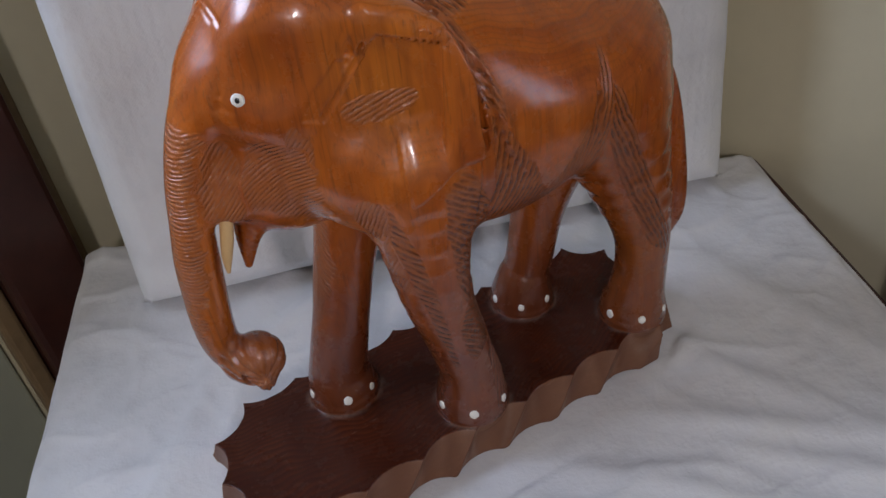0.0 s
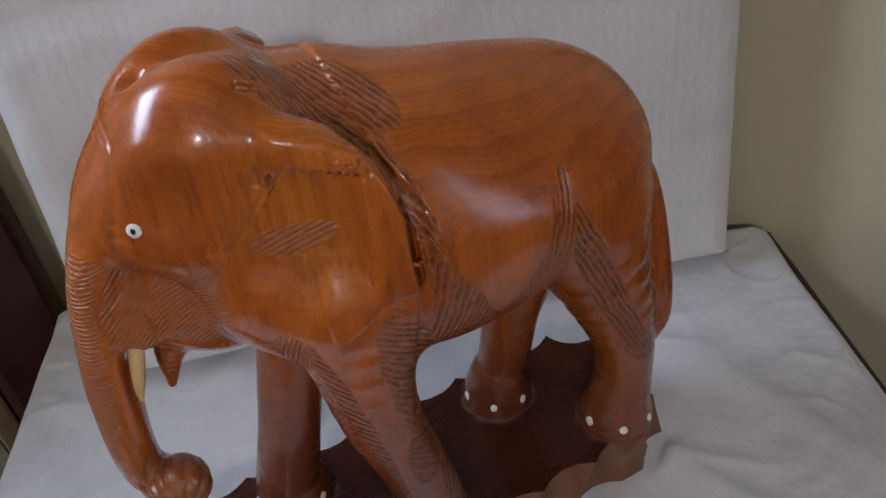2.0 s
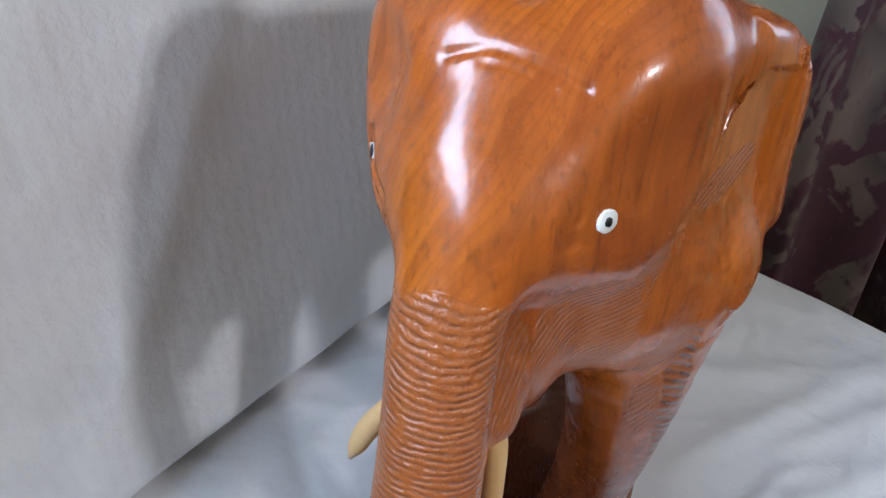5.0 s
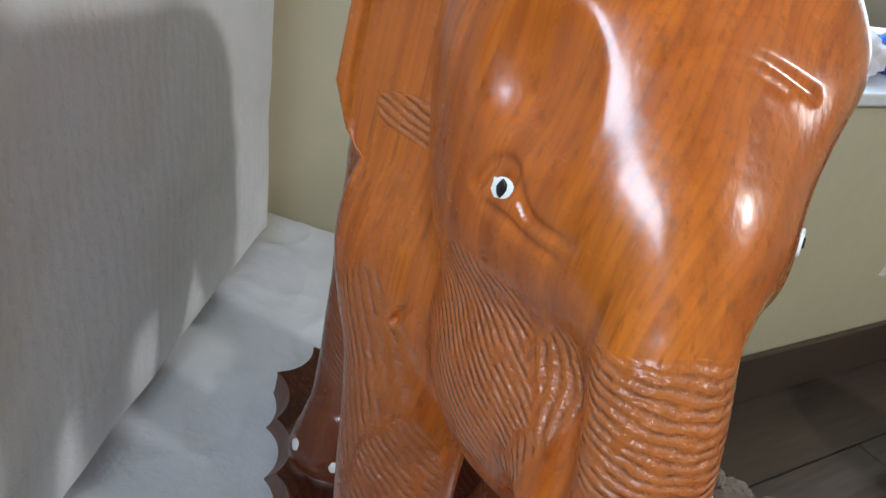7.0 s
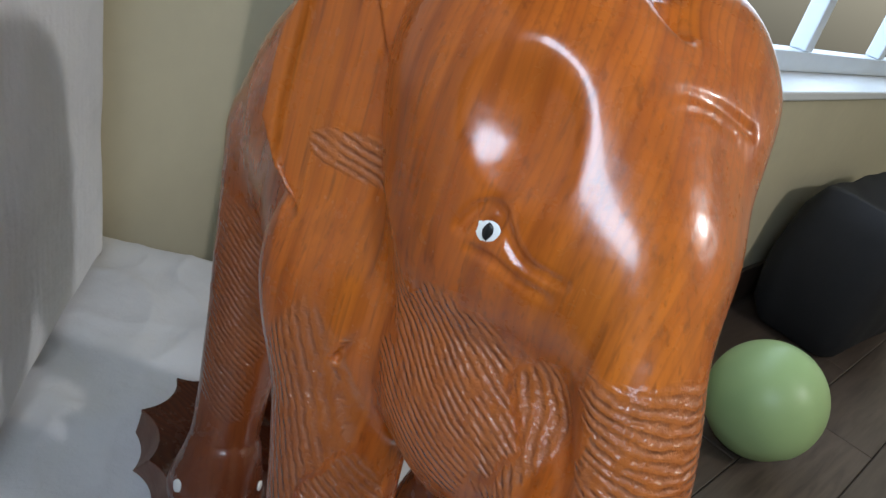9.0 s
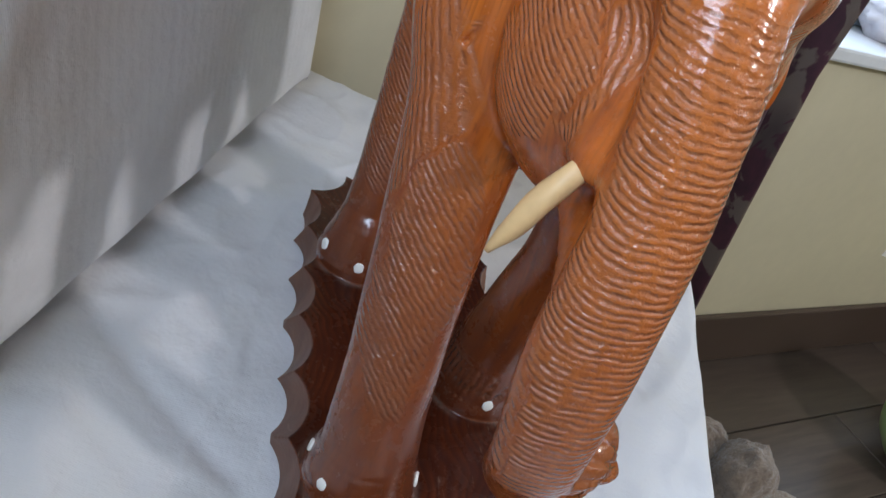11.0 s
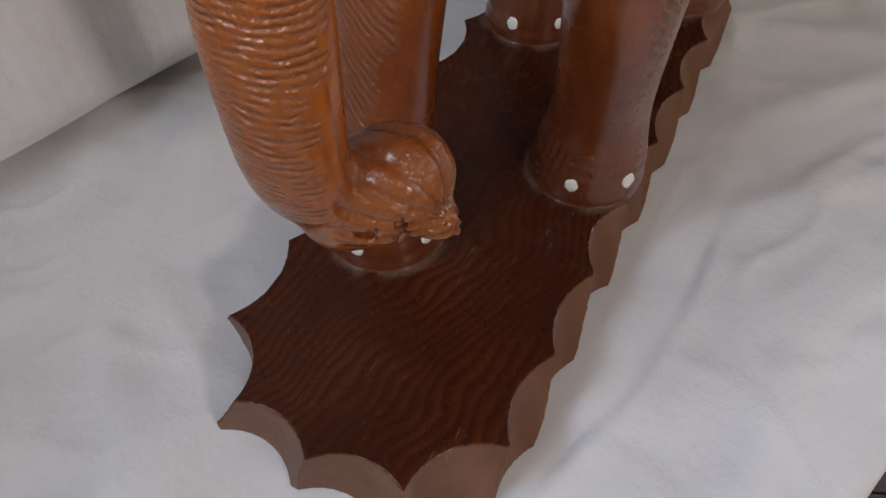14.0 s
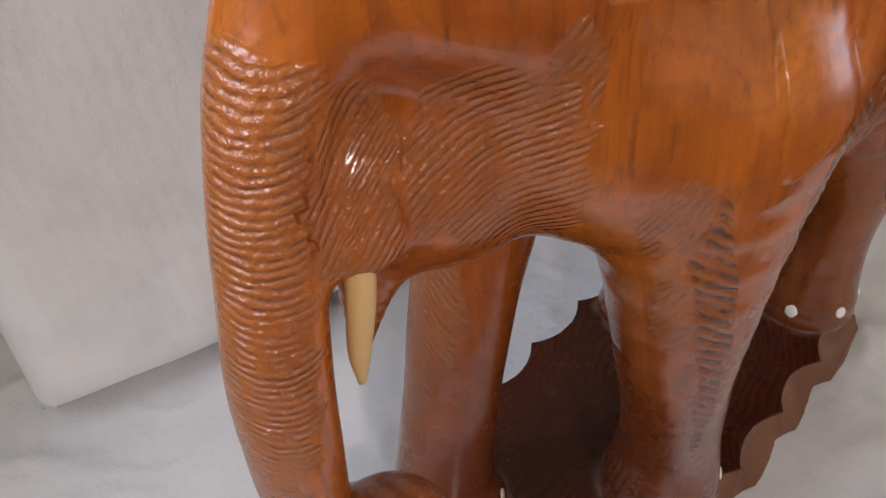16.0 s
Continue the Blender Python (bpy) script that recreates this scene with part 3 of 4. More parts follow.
def normals_of(verts, quads):
    n = np.cross(verts[quads[:, 2]] - verts[quads[:, 0]], verts[quads[:, 3]] - verts[quads[:, 1]])
    out = np.zeros_like(verts)
    for i in range(4):
        np.add.at(out, quads[:, i], n)
    return out / (np.linalg.norm(out, axis=1)[:, None] + 1e-12)


TRUNK = [(-0.0990, 0.0060, 0.276, 0.0110), (-0.1180, 0.0062, 0.252, 0.0102), (-0.1335, 0.0062, 0.224, 0.0094), (-0.1422, 0.0052, 0.192, 0.0095), (-0.1474, 0.0055, 0.157, 0.0104), (-0.1495, 0.0030, 0.122, 0.0092), (-0.1415, -0.0010, 0.107, 0.0085)]


def shave(normal, reach, k):
    """Pares the solid down to a plane at that reach from the origin, with a rounded edge."""
    n = np.array(normal) / np.linalg.norm(normal)
    FIELD[:] = -smin(-FIELD, -(GX * n[0] + GY * n[1] + GZ * n[2] - reach).astype(np.float32), k)


def groove(points, r, k=0.0012):
    """A knife line along (x, y, z) points on the skin."""
    limb([(*p, r) for p in points], k, cut=True)


def carve_body():
    # barrel, belly, rump, shoulders
    egg((0.002, -0.0135, 0.2115), (0.1055, 0.0515, 0.0605), 0)
    egg((0.002, -0.0085, 0.1865), (0.068, 0.0455, 0.0405), 0.012)
    egg((0.062, -0.0075, 0.202), (0.050, 0.0435, 0.0560), 0.016)
    egg((-0.045, -0.003, 0.220), (0.050, 0.0420, 0.058), 0.014)
    egg((-0.058, -0.003, 0.190), (0.026, 0.027, 0.0245), 0.008)
    # high neck running into the back, upper flank pared flat
    limb([(-0.058, 0.009, 0.2600, 0.027), (-0.035, 0.010, 0.2565, 0.027), (-0.015, 0.007, 0.2495, 0.027), (0.008, 0.003, 0.2430, 0.027), (0.032, 0.001, 0.2385, 0.026), (0.055, 0.001, 0.2320, 0.024)], 0.012)
    shave((0.25, -0.65, 0.72), 0.2112, 0.012)
    # legs, front pair then hind pair
    limb([(-0.048, -0.033, 0.198, 0.029), (-0.0470, -0.035, 0.130, 0.0190), (-0.0370, -0.033, 0.085, 0.0168), (-0.030, -0.031, 0.055, 0.0175), (-0.030, -0.030, 0.030, 0.0215)], 0.010)
    limb([(-0.045, 0.026, 0.200, 0.023), (-0.0665, 0.0265, 0.130, 0.0178), (-0.080, 0.0255, 0.080, 0.0165), (-0.0890, 0.0245, 0.045, 0.0180), (-0.0885, 0.0235, 0.030, 0.0215)], 0.010)
    limb([(0.072, -0.023, 0.180, 0.034), (0.091, -0.0325, 0.112, 0.0192), (0.0985, -0.031, 0.070, 0.0160), (0.0965, -0.030, 0.045, 0.0178), (0.0955, -0.029, 0.030, 0.0215)], 0.012)
    limb([(0.080, 0.008, 0.185, 0.029), (0.0605, 0.0190, 0.110, 0.0180), (0.0515, 0.0225, 0.060, 0.0152), (0.047, 0.0235, 0.044, 0.0178), (0.046, 0.0240, 0.030, 0.0215)], 0.012)
    # skull, twin domes, temples, jaw, brow
    egg((-0.080, 0.006, 0.252), (0.0345, 0.0320, 0.0480), 0.010)
    egg((-0.0768, -0.0165, 0.2700), (0.0310, 0.0240, 0.0300), 0.012)
    egg((-0.0760, 0.0205, 0.2725), (0.0290, 0.0242, 0.0250), 0.010)
    egg((-0.0880, -0.0110, 0.2500), (0.0300, 0.0290, 0.0340), 0.012)
    egg((-0.0840, 0.0200, 0.2500), (0.0300, 0.0215, 0.0340), 0.012)
    egg((-0.0865, 0.0060, 0.2041), (0.0430, 0.0270, 0.0380), 0.006)
    egg((-0.1090, 0.0050, 0.2450), (0.0200, 0.0250, 0.0230), 0.010)
    # cleft between the domes, dished right temple
    limb([(-0.108, 0.004, 0.297, 0.004), (-0.090, 0.004, 0.302, 0.008), (-0.066, 0.003, 0.302, 0.010), (-0.040, 0.003, 0.306, 0.010)], 0.008, cut=True)
    egg((-0.0985, 0.0035, 0.2955), (0.0070, 0.0045, 0.0085), 0.003, True)
    egg((-0.1165, 0.0480, 0.2755), (0.0235, 0.0235, 0.0235), 0.0026, True)
    # softer hollow of the left temple
    egg((-0.1220, -0.0530, 0.2600), (0.0300, 0.0300, 0.0270), 0.012, True)
    # trunk with its curled tip
    limb(TRUNK, 0.008, 1.38)
    limb([(-0.1425, -0.002, 0.107, 0.0110), (-0.1375, -0.011, 0.113, 0.0135), (-0.1350, -0.015, 0.117, 0.0105)], 0.003)
    limb([(-0.1370, -0.015, 0.1115, 0.0088), (-0.1385, -0.0235, 0.1095, 0.0052), (-0.1392, -0.0285, 0.1085, 0.0016)], 0.0012)
    groove([(-0.1500, -0.012, 0.110), (-0.1440, -0.0190, 0.1165), (-0.1360, -0.0215, 0.1190), (-0.1280, -0.0180, 0.1140)], 0.0016)
    groove([(-0.1375 + 0.0088 * math.cos(i * 0.7854), -0.0190, 0.1112 + 0.0088 * math.sin(i * 0.7854)) for i in range(9)], 0.0013)
    # cheek roll above each tusk, lower lip
    limb([(-0.1225, -0.0030, 0.204, 0.0050), (-0.1265, -0.0052, 0.195, 0.0058)], 0.010)
    limb([(-0.1235, 0.0150, 0.206, 0.0048), (-0.1280, 0.0172, 0.196, 0.0050)], 0.010)
    limb([(-0.1080, 0.006, 0.190, 0.0130), (-0.1190, 0.006, 0.174, 0.0070), (-0.1240, 0.0066, 0.155, 0.0018)], 0.004)
    # shoulders that the ears' fronts run into
    egg((-0.0690, -0.0240, 0.2080), (0.0200, 0.0212, 0.0340), 0.007)
    egg((-0.0450, 0.0245, 0.2050), (0.0260, 0.0285, 0.0400), 0.010)
    # ears: a plate with a raised rim round a sunken panel
    flap([(-0.066, 0.2800), (-0.050, 0.2755), (-0.040, 0.2690), (-0.033, 0.2575), (-0.0315, 0.240), (-0.0312, 0.2120), (-0.0445, 0.2095), (-0.052, 0.2050), (-0.0625, 0.1990), (-0.066, 0.212), (-0.078, 0.225), (-0.088, 0.237), (-0.0815, 0.247), (-0.073, 0.260), (-0.069, 0.272)], -0.0496, 0.0065, (-0.46, 0.06), 0.0010, 0.0022)
    flap([(-0.060, 0.2890), (-0.048, 0.2850), (-0.039, 0.277), (-0.0350, 0.262), (-0.0353, 0.240), (-0.0430, 0.225), (-0.055, 0.214), (-0.0580, 0.2030), (-0.068, 0.1885), (-0.0757, 0.2055), (-0.080, 0.215), (-0.080, 0.233), (-0.070, 0.245), (-0.060, 0.262)], 0.0425, 0.0065, (0.80, -0.06), 0.0010, 0.0022)
    # rolled upper and rear rim of the left ear, growing out of the dome
    limb([(-0.080, -0.028, 0.276, 0.0110), (-0.064, -0.0365, 0.2745, 0.0098), (-0.0520, -0.0440, 0.2700, 0.0088), (-0.0415, -0.0500, 0.2625, 0.0082), (-0.0360, -0.0540, 0.2540, 0.0074), (-0.0350, -0.0568, 0.2360, 0.0066), (-0.0348, -0.0580, 0.2170, 0.0060)], 0.006)
    # cuts behind and before the ears, and the slit under the right one
    rear = [(-0.068, -0.0300, 0.2925), (-0.052, -0.0290, 0.2850), (-0.0390, -0.0350, 0.2745), (-0.0305, -0.0450, 0.2620), (-0.0287, -0.0570, 0.2440), (-0.0285, -0.0620, 0.2130)]
    groove(rear, 0.0015)
    # stitched look of that cut: short gouges across it
    for i, p in enumerate(curve_through(rear, 7)[3:24]):
        groove([(p[0] - 0.0011, p[1] - 0.0010, p[2] - 0.0006), (p[0] + 0.0018, p[1] + 0.0006, p[2] + 0.0004)], 0.0008, 0.0006)
    groove([(-0.050, 0.030, 0.2870), (-0.036, 0.038, 0.2730), (-0.0315, 0.046, 0.258), (-0.0315, 0.0505, 0.240), (-0.0355, 0.0490, 0.214)], 0.0017)
    groove([(-0.0572, 0.0425, 0.2650), (-0.0630, 0.0420, 0.2515), (-0.0735, 0.0420, 0.2400), (-0.0812, 0.0400, 0.2320), (-0.0805, 0.0350, 0.2120)], 0.0013)
    groove([(-0.0640, -0.0455, 0.2720), (-0.0735, -0.0435, 0.2585), (-0.0820, -0.0415, 0.2465), (-0.0880, -0.0400, 0.2385)], 0.0011)
    groove([(-0.0685, 0.0385, 0.1915), (-0.0765, 0.0355, 0.2080)], 0.0011)
    # notches along the ears' rims
    for i in range(9):
        f = i / 8
        groove([(-0.0620 + 0.0195 * f, -0.0475 - 0.0095 * f, 0.2735 - 0.0055 * f), (-0.0632 + 0.0195 * f, -0.0470 - 0.0095 * f, 0.2700 - 0.0055 * f)], 0.0006, 0.0005)
        groove([(-0.0540 + 0.015 * f, 0.0430 + 0.0130 * f, 0.2815 - 0.003 * f), (-0.0545 + 0.015 * f, 0.0445 + 0.0130 * f, 0.2765 - 0.003 * f)], 0.0008, 0.0006)
        groove([(-0.0410 + 0.002 * f, -0.0590, 0.262 - 0.034 * f), (-0.0385 + 0.002 * f, -0.0605, 0.2645 - 0.034 * f)], 0.0005, 0.0005)
        groove([(-0.0385, 0.0585, 0.268 - 0.040 * f), (-0.0365, 0.0600, 0.2665 - 0.040 * f)], 0.0006, 0.0005)
    # brow fold, lids and tear lines
    groove([(-0.1114, 0.0170, 0.2792), (-0.1112, 0.0125, 0.2811), (-0.1110, 0.0070, 0.2824), (-0.1112, 0.0010, 0.2817), (-0.1112, -0.0055, 0.2800), (-0.1115, -0.0130, 0.2772)], 0.0010)
    groove([(-0.1127, 0.0085, 0.2799), (-0.1126, 0.0030, 0.2800), (-0.1128, -0.0020, 0.2788), (-0.1128, -0.0070, 0.2772)], 0.0007)
    groove([(-0.1202, -0.0177, 0.2523), (-0.1178, -0.0205, 0.2553), (-0.1149, -0.0245, 0.2559), (-0.1122, -0.0286, 0.2534), (-0.1105, -0.0304, 0.2500)], 0.0013, 0.0006)
    groove([(-0.1215, -0.0172, 0.2490), (-0.1185, -0.0208, 0.2455), (-0.1109, -0.0300, 0.2455), (-0.1014, -0.0364, 0.2425)], 0.0014, 0.0006)
    groove([(-0.1250, -0.0134, 0.2490), (-0.1232, -0.0155, 0.2462), (-0.1205, -0.0185, 0.2475)], 0.0009)
    groove([(-0.1019, 0.0387, 0.2481), (-0.1045, 0.0373, 0.2537), (-0.1075, 0.0351, 0.2553), (-0.1109, 0.0335, 0.2510), (-0.1147, 0.0313, 0.2483), (-0.1217, 0.0268, 0.2481)], 0.0015, 0.0006)
    groove([(-0.1049, 0.0372, 0.2454), (-0.1090, 0.0345, 0.2455), (-0.1142, 0.0316, 0.2445), (-0.1196, 0.0280, 0.2441)], 0.0013, 0.0006)
    # eye sockets
    egg((-0.1174, -0.0262, 0.2513), (0.0040, 0.0040, 0.0040), 0.001, True)
    egg((-0.1090, 0.0376, 0.2508), (0.0040, 0.0040, 0.0040), 0.001, True)
    # a worn hole before the left ear, a chip on the back
    egg((-0.0733, -0.0432, 0.2628), (0.0024, 0.0030, 0.0015), 0.0008, True, 0, 35)
    egg((-0.0019, -0.0372, 0.2622), (0.0012, 0.0012, 0.0020), 0.0004, True)
    # tail against the left haunch
    limb([(0.104, -0.022, 0.205, 0.005), (0.1085, -0.030, 0.185, 0.0055), (0.1110, -0.038, 0.150, 0.0055), (0.1130, -0.040, 0.110, 0.0060), (0.1120, -0.038, 0.092, 0.003)], 0.002)


def carve_base():
    """Plinth whose rim is gouged into scallops that lean outwards."""
    sl, x, y, z = window_of((-0.19, -0.074, -0.003), (0.142, 0.074, 0.03), 0.0)
    ex, ey = np.abs(x + 0.0230) - 0.1255, np.abs(y) - 0.0240
    d = np.sqrt(np.maximum(ex, 0) ** 2 + np.maximum(ey, 0) ** 2) + np.minimum(np.maximum(ex, ey), 0) - 0.0300
    d = np.maximum(d, np.maximum(z - 0.0265, -z)) + 0 * x
    half = [(-0.146 + 0.0352 * i, 0.0510) for i in range(8)]
    rim = [(-0.172, -0.029), (-0.1765, 0.001), (-0.171, 0.031)] + half + [(0.124, 0.031), (0.1305, 0.001), (0.125, -0.029)] + [(a, -b) for a, b in half[::-1]]
    rng = random.Random(4)
    for p, q in zip(rim, rim[1:] + rim[:1]):
        a, b = np.array(p), np.array(q)
        chord = np.linalg.norm(b - a)
        sag = 0.0062 + rng.uniform(-0.0008, 0.0012)
        r = (chord * chord / 4 + sag * sag) / (2 * sag)
        out = np.array((-(b - a)[1], (b - a)[0])) / chord
        if out @ (a + b - np.array((-0.045, 0))) < 0:
            out = -out
        c = (a + b) / 2 + out * (r - sag)
        lean = (0.0265 - z) * (0.16 + rng.uniform(-0.04, 0.04))
        # the gouge was held aslant, so each hollow drifts along the rim as it goes down
        way = (b - a) / chord
        drift = (0.0265 - z) * ((0.35 if abs(way[1]) > 0.6 else 0.75) + rng.uniform(-0.1, 0.1))
        hx, hy = c[0] + out[0] * lean + way[0] * drift, c[1] + out[1] * lean + way[1] * drift
        hole = r - np.sqrt((x - hx) ** 2 + (y - hy) ** 2)
        near = np.maximum(np.abs((x - hx) * out[1] - (y - hy) * out[0]) - chord * 0.62, 0)
        d = np.maximum(d, hole - near * 4)
    merge(sl, d.astype(np.float32), 0.0010)


carve_body()
carve_base()


def sample(p):
    """The field at rows of points, by trilinear reading."""
    g = (np.atleast_2d(p) - LO) / H
    i = np.clip(g.astype(int), 0, DIM - 2)
    f = g - i
    out = 0
    for a in (0, 1):
        for b in (0, 1):
            for c in (0, 1):
                w = np.abs(1 - a - f[:, 0]) * np.abs(1 - b - f[:, 1]) * np.abs(1 - c - f[:, 2])
                out = out + w * FIELD[i[:, 0] + a, i[:, 1] + b, i[:, 2] + c]
    return out


def slope(p):
    e = 0.0012
    g = np.array([(sample(p + d) - sample(p - d))[0] for d in np.eye(3) * e])
    return g / (np.linalg.norm(g) + 1e-9)


def snap(p):
    """The nearest place on the carving's skin, and its normal."""
    p = np.array(p, float)
    for _ in range(8):
        p = p - 0.8 * sample(p)[0] * slope(p)
    return p, slope(p)


# hatched patches: side it faces, centre, half sizes, stroke angle, spacing, depth, bend, tilt of the patch
HATCH = [
    ("l", (-0.0355, 0.163), (0.0130, 0.046), -50, 0.0029, 0.0006, 4.0, 6),
    ("l", (-0.0600, 0.142), (0.0038, 0.058), -38, 0.0030, 0.0005, 0.0, 13),
    ("cl", (-0.0190, 0.158), (0.0070, 0.022), 62, 0.0020, 0.0005, 0.0, 0),
    ("cl", (-0.0255, 0.186), (0.0085, 0.014), 66, 0.0020, 0.0005, 0.0, 0),
    ("l", (-0.034, 0.100), (0.010, 0.022), -42, 0.0028, 0.0005, 4.0, 0),
    ("v", (0.0090, 0.171), (0.040, 0.070), 80, 0.0030, 0.0006, 0.0, 0),
    ("s", (0.034, 0.220), (0.040, 0.130), -62, 0.0028, 0.0005, 0.0, 0),
    ("cl", (-0.0885, 0.2070), (0.0095, 0.021), 50, 0.0018, 0.0005, 0.0, 0),
    ("cl", (-0.0625, 0.2075), (0.0190, 0.024), 33, 0.0018, 0.0005, 6.0, 0),
    ("cl", (-0.0490, 0.2230), (0.0055, 0.014), 52, 0.0018, 0.0005, 0.0, 0),
    ("l", (-0.0660, 0.2400), (0.0150, 0.0065), 24, 0.0022, 0.0008, 0.0, 6),
    ("t", (-0.041, -0.021), (0.028, 0.020), -58, 0.0028, 0.0008, 0.0, 0),
    ("l", (-0.0250, 0.2440), (0.0060, 0.026), -66, 0.0028, 0.0008, 0.0, 12),
    ("r", (-0.062, 0.164), (0.012, 0.036), 66, 0.0024, 0.0005, -3.0, 0),
    ("cr", (0.0290, 0.208), (0.0165, 0.025), -34, 0.0019, 0.0006, -8.0, 0),
    ("r", (-0.0850, 0.216), (0.0055, 0.022), 76, 0.0019, 0.0004, 0.0, -10),
    ("r", (-0.1190, 0.209), (0.0080, 0.018), 58, 0.0021, 0.0004, 0.0, 0),
    ("r", (-0.0585, 0.2405), (0.0130, 0.0060), 12, 0.0022, 0.0009, 0.0, -14),
    ("f", (0.029, 0.122), (0.014, 0.050), 46, 0.0021, 0.0006, 0.0, 0),
]

# edges of raised and sunken fields, as (x, z) outlines on one flank: side, outline, how deep it lies, width of its edge
FIELDS = [
    # saddle cloth stands proud: the neck strip and the belly below its pointed hem lie lower
    (-1, [(-0.050, 0.300), (-0.0305, 0.285), (-0.0300, 0.2730), (-0.0300, 0.2650), (-0.0265, 0.2550), (-0.0200, 0.2430), (-0.0215, 0.2300), (-0.0200, 0.2190), (-0.0150, 0.2045), (-0.0056, 0.1895), (0.0090, 0.1725), (0.0205, 0.1835), (0.0285, 0.1985), (0.0345, 0.2225), (0.0395, 0.1850), (0.0500, 0.1500), (0.050, 0.130), (-0.035, 0.130), (-0.0305, 0.2000), (-0.0305, 0.2450), (-0.040, 0.272), (-0.070, 0.300)], 0.0022, 0.0012),
    # sunken panels of the ears
    (-1, [(-0.0640, 0.2695), (-0.0425, 0.2640), (-0.0435, 0.2480), (-0.0450, 0.2300), (-0.0465, 0.2070), (-0.060, 0.190), (-0.086, 0.190), (-0.0960, 0.2200), (-0.0890, 0.2370), (-0.0815, 0.2470), (-0.0735, 0.2585)], 0.0021, 0.0012),
    (1, [(-0.0525, 0.2765), (-0.0400, 0.2735), (-0.0400, 0.2450), (-0.0425, 0.2200), (-0.0530, 0.1950), (-0.070, 0.180), (-0.0765, 0.2070), (-0.0810, 0.2150), (-0.0810, 0.2320), (-0.0710, 0.2430), (-0.0610, 0.2570)], 0.0021, 0.0012),
    # hem of the left ear, ending in a point over the shoulder
    (-1, [(-0.0310, 0.2110), (-0.0440, 0.2085), (-0.0515, 0.2045), (-0.0630, 0.1965), (-0.0650, 0.2120), (-0.0620, 0.2400), (-0.0310, 0.2400)], -0.0015, 0.0012),
    # a plane facet of the left ear's front fold, the flat triangle before it and the pared temple
    (-1, [(-0.0600, 0.2330), (-0.0480, 0.2330), (-0.0480, 0.1900), (-0.0630, 0.1900)], -0.0007, 0.0060),
    (-1, [(-0.0960, 0.2400), (-0.0880, 0.2385), (-0.0735, 0.2600), (-0.0790, 0.2620), (-0.0900, 0.2520)], 0.0009, 0.0016),
]


def inside_of(outline, x, z):
    """Depth inside a closed outline, negative without."""
    c = np.array(outline)
    d, s = np.full(len(x), 1e9), np.ones(len(x))
    for i in range(len(c)):
        a, e = c[i], c[i - 1] - c[i]
        wx, wz = x - a[0], z - a[1]
        t = np.clip((wx * e[0] + wz * e[1]) / (e @ e), 0, 1)
        d = np.minimum(d, (wx - e[0] * t) ** 2 + (wz - e[1] * t) ** 2)
        c1, c2, c3 = z >= a[1], z < c[i - 1][1], e[0] * wz > e[1] * wx
        s = np.where((c1 & c2 & c3) | (~c1 & ~c2 & ~c3), -s, s)
    return -s * np.sqrt(d)


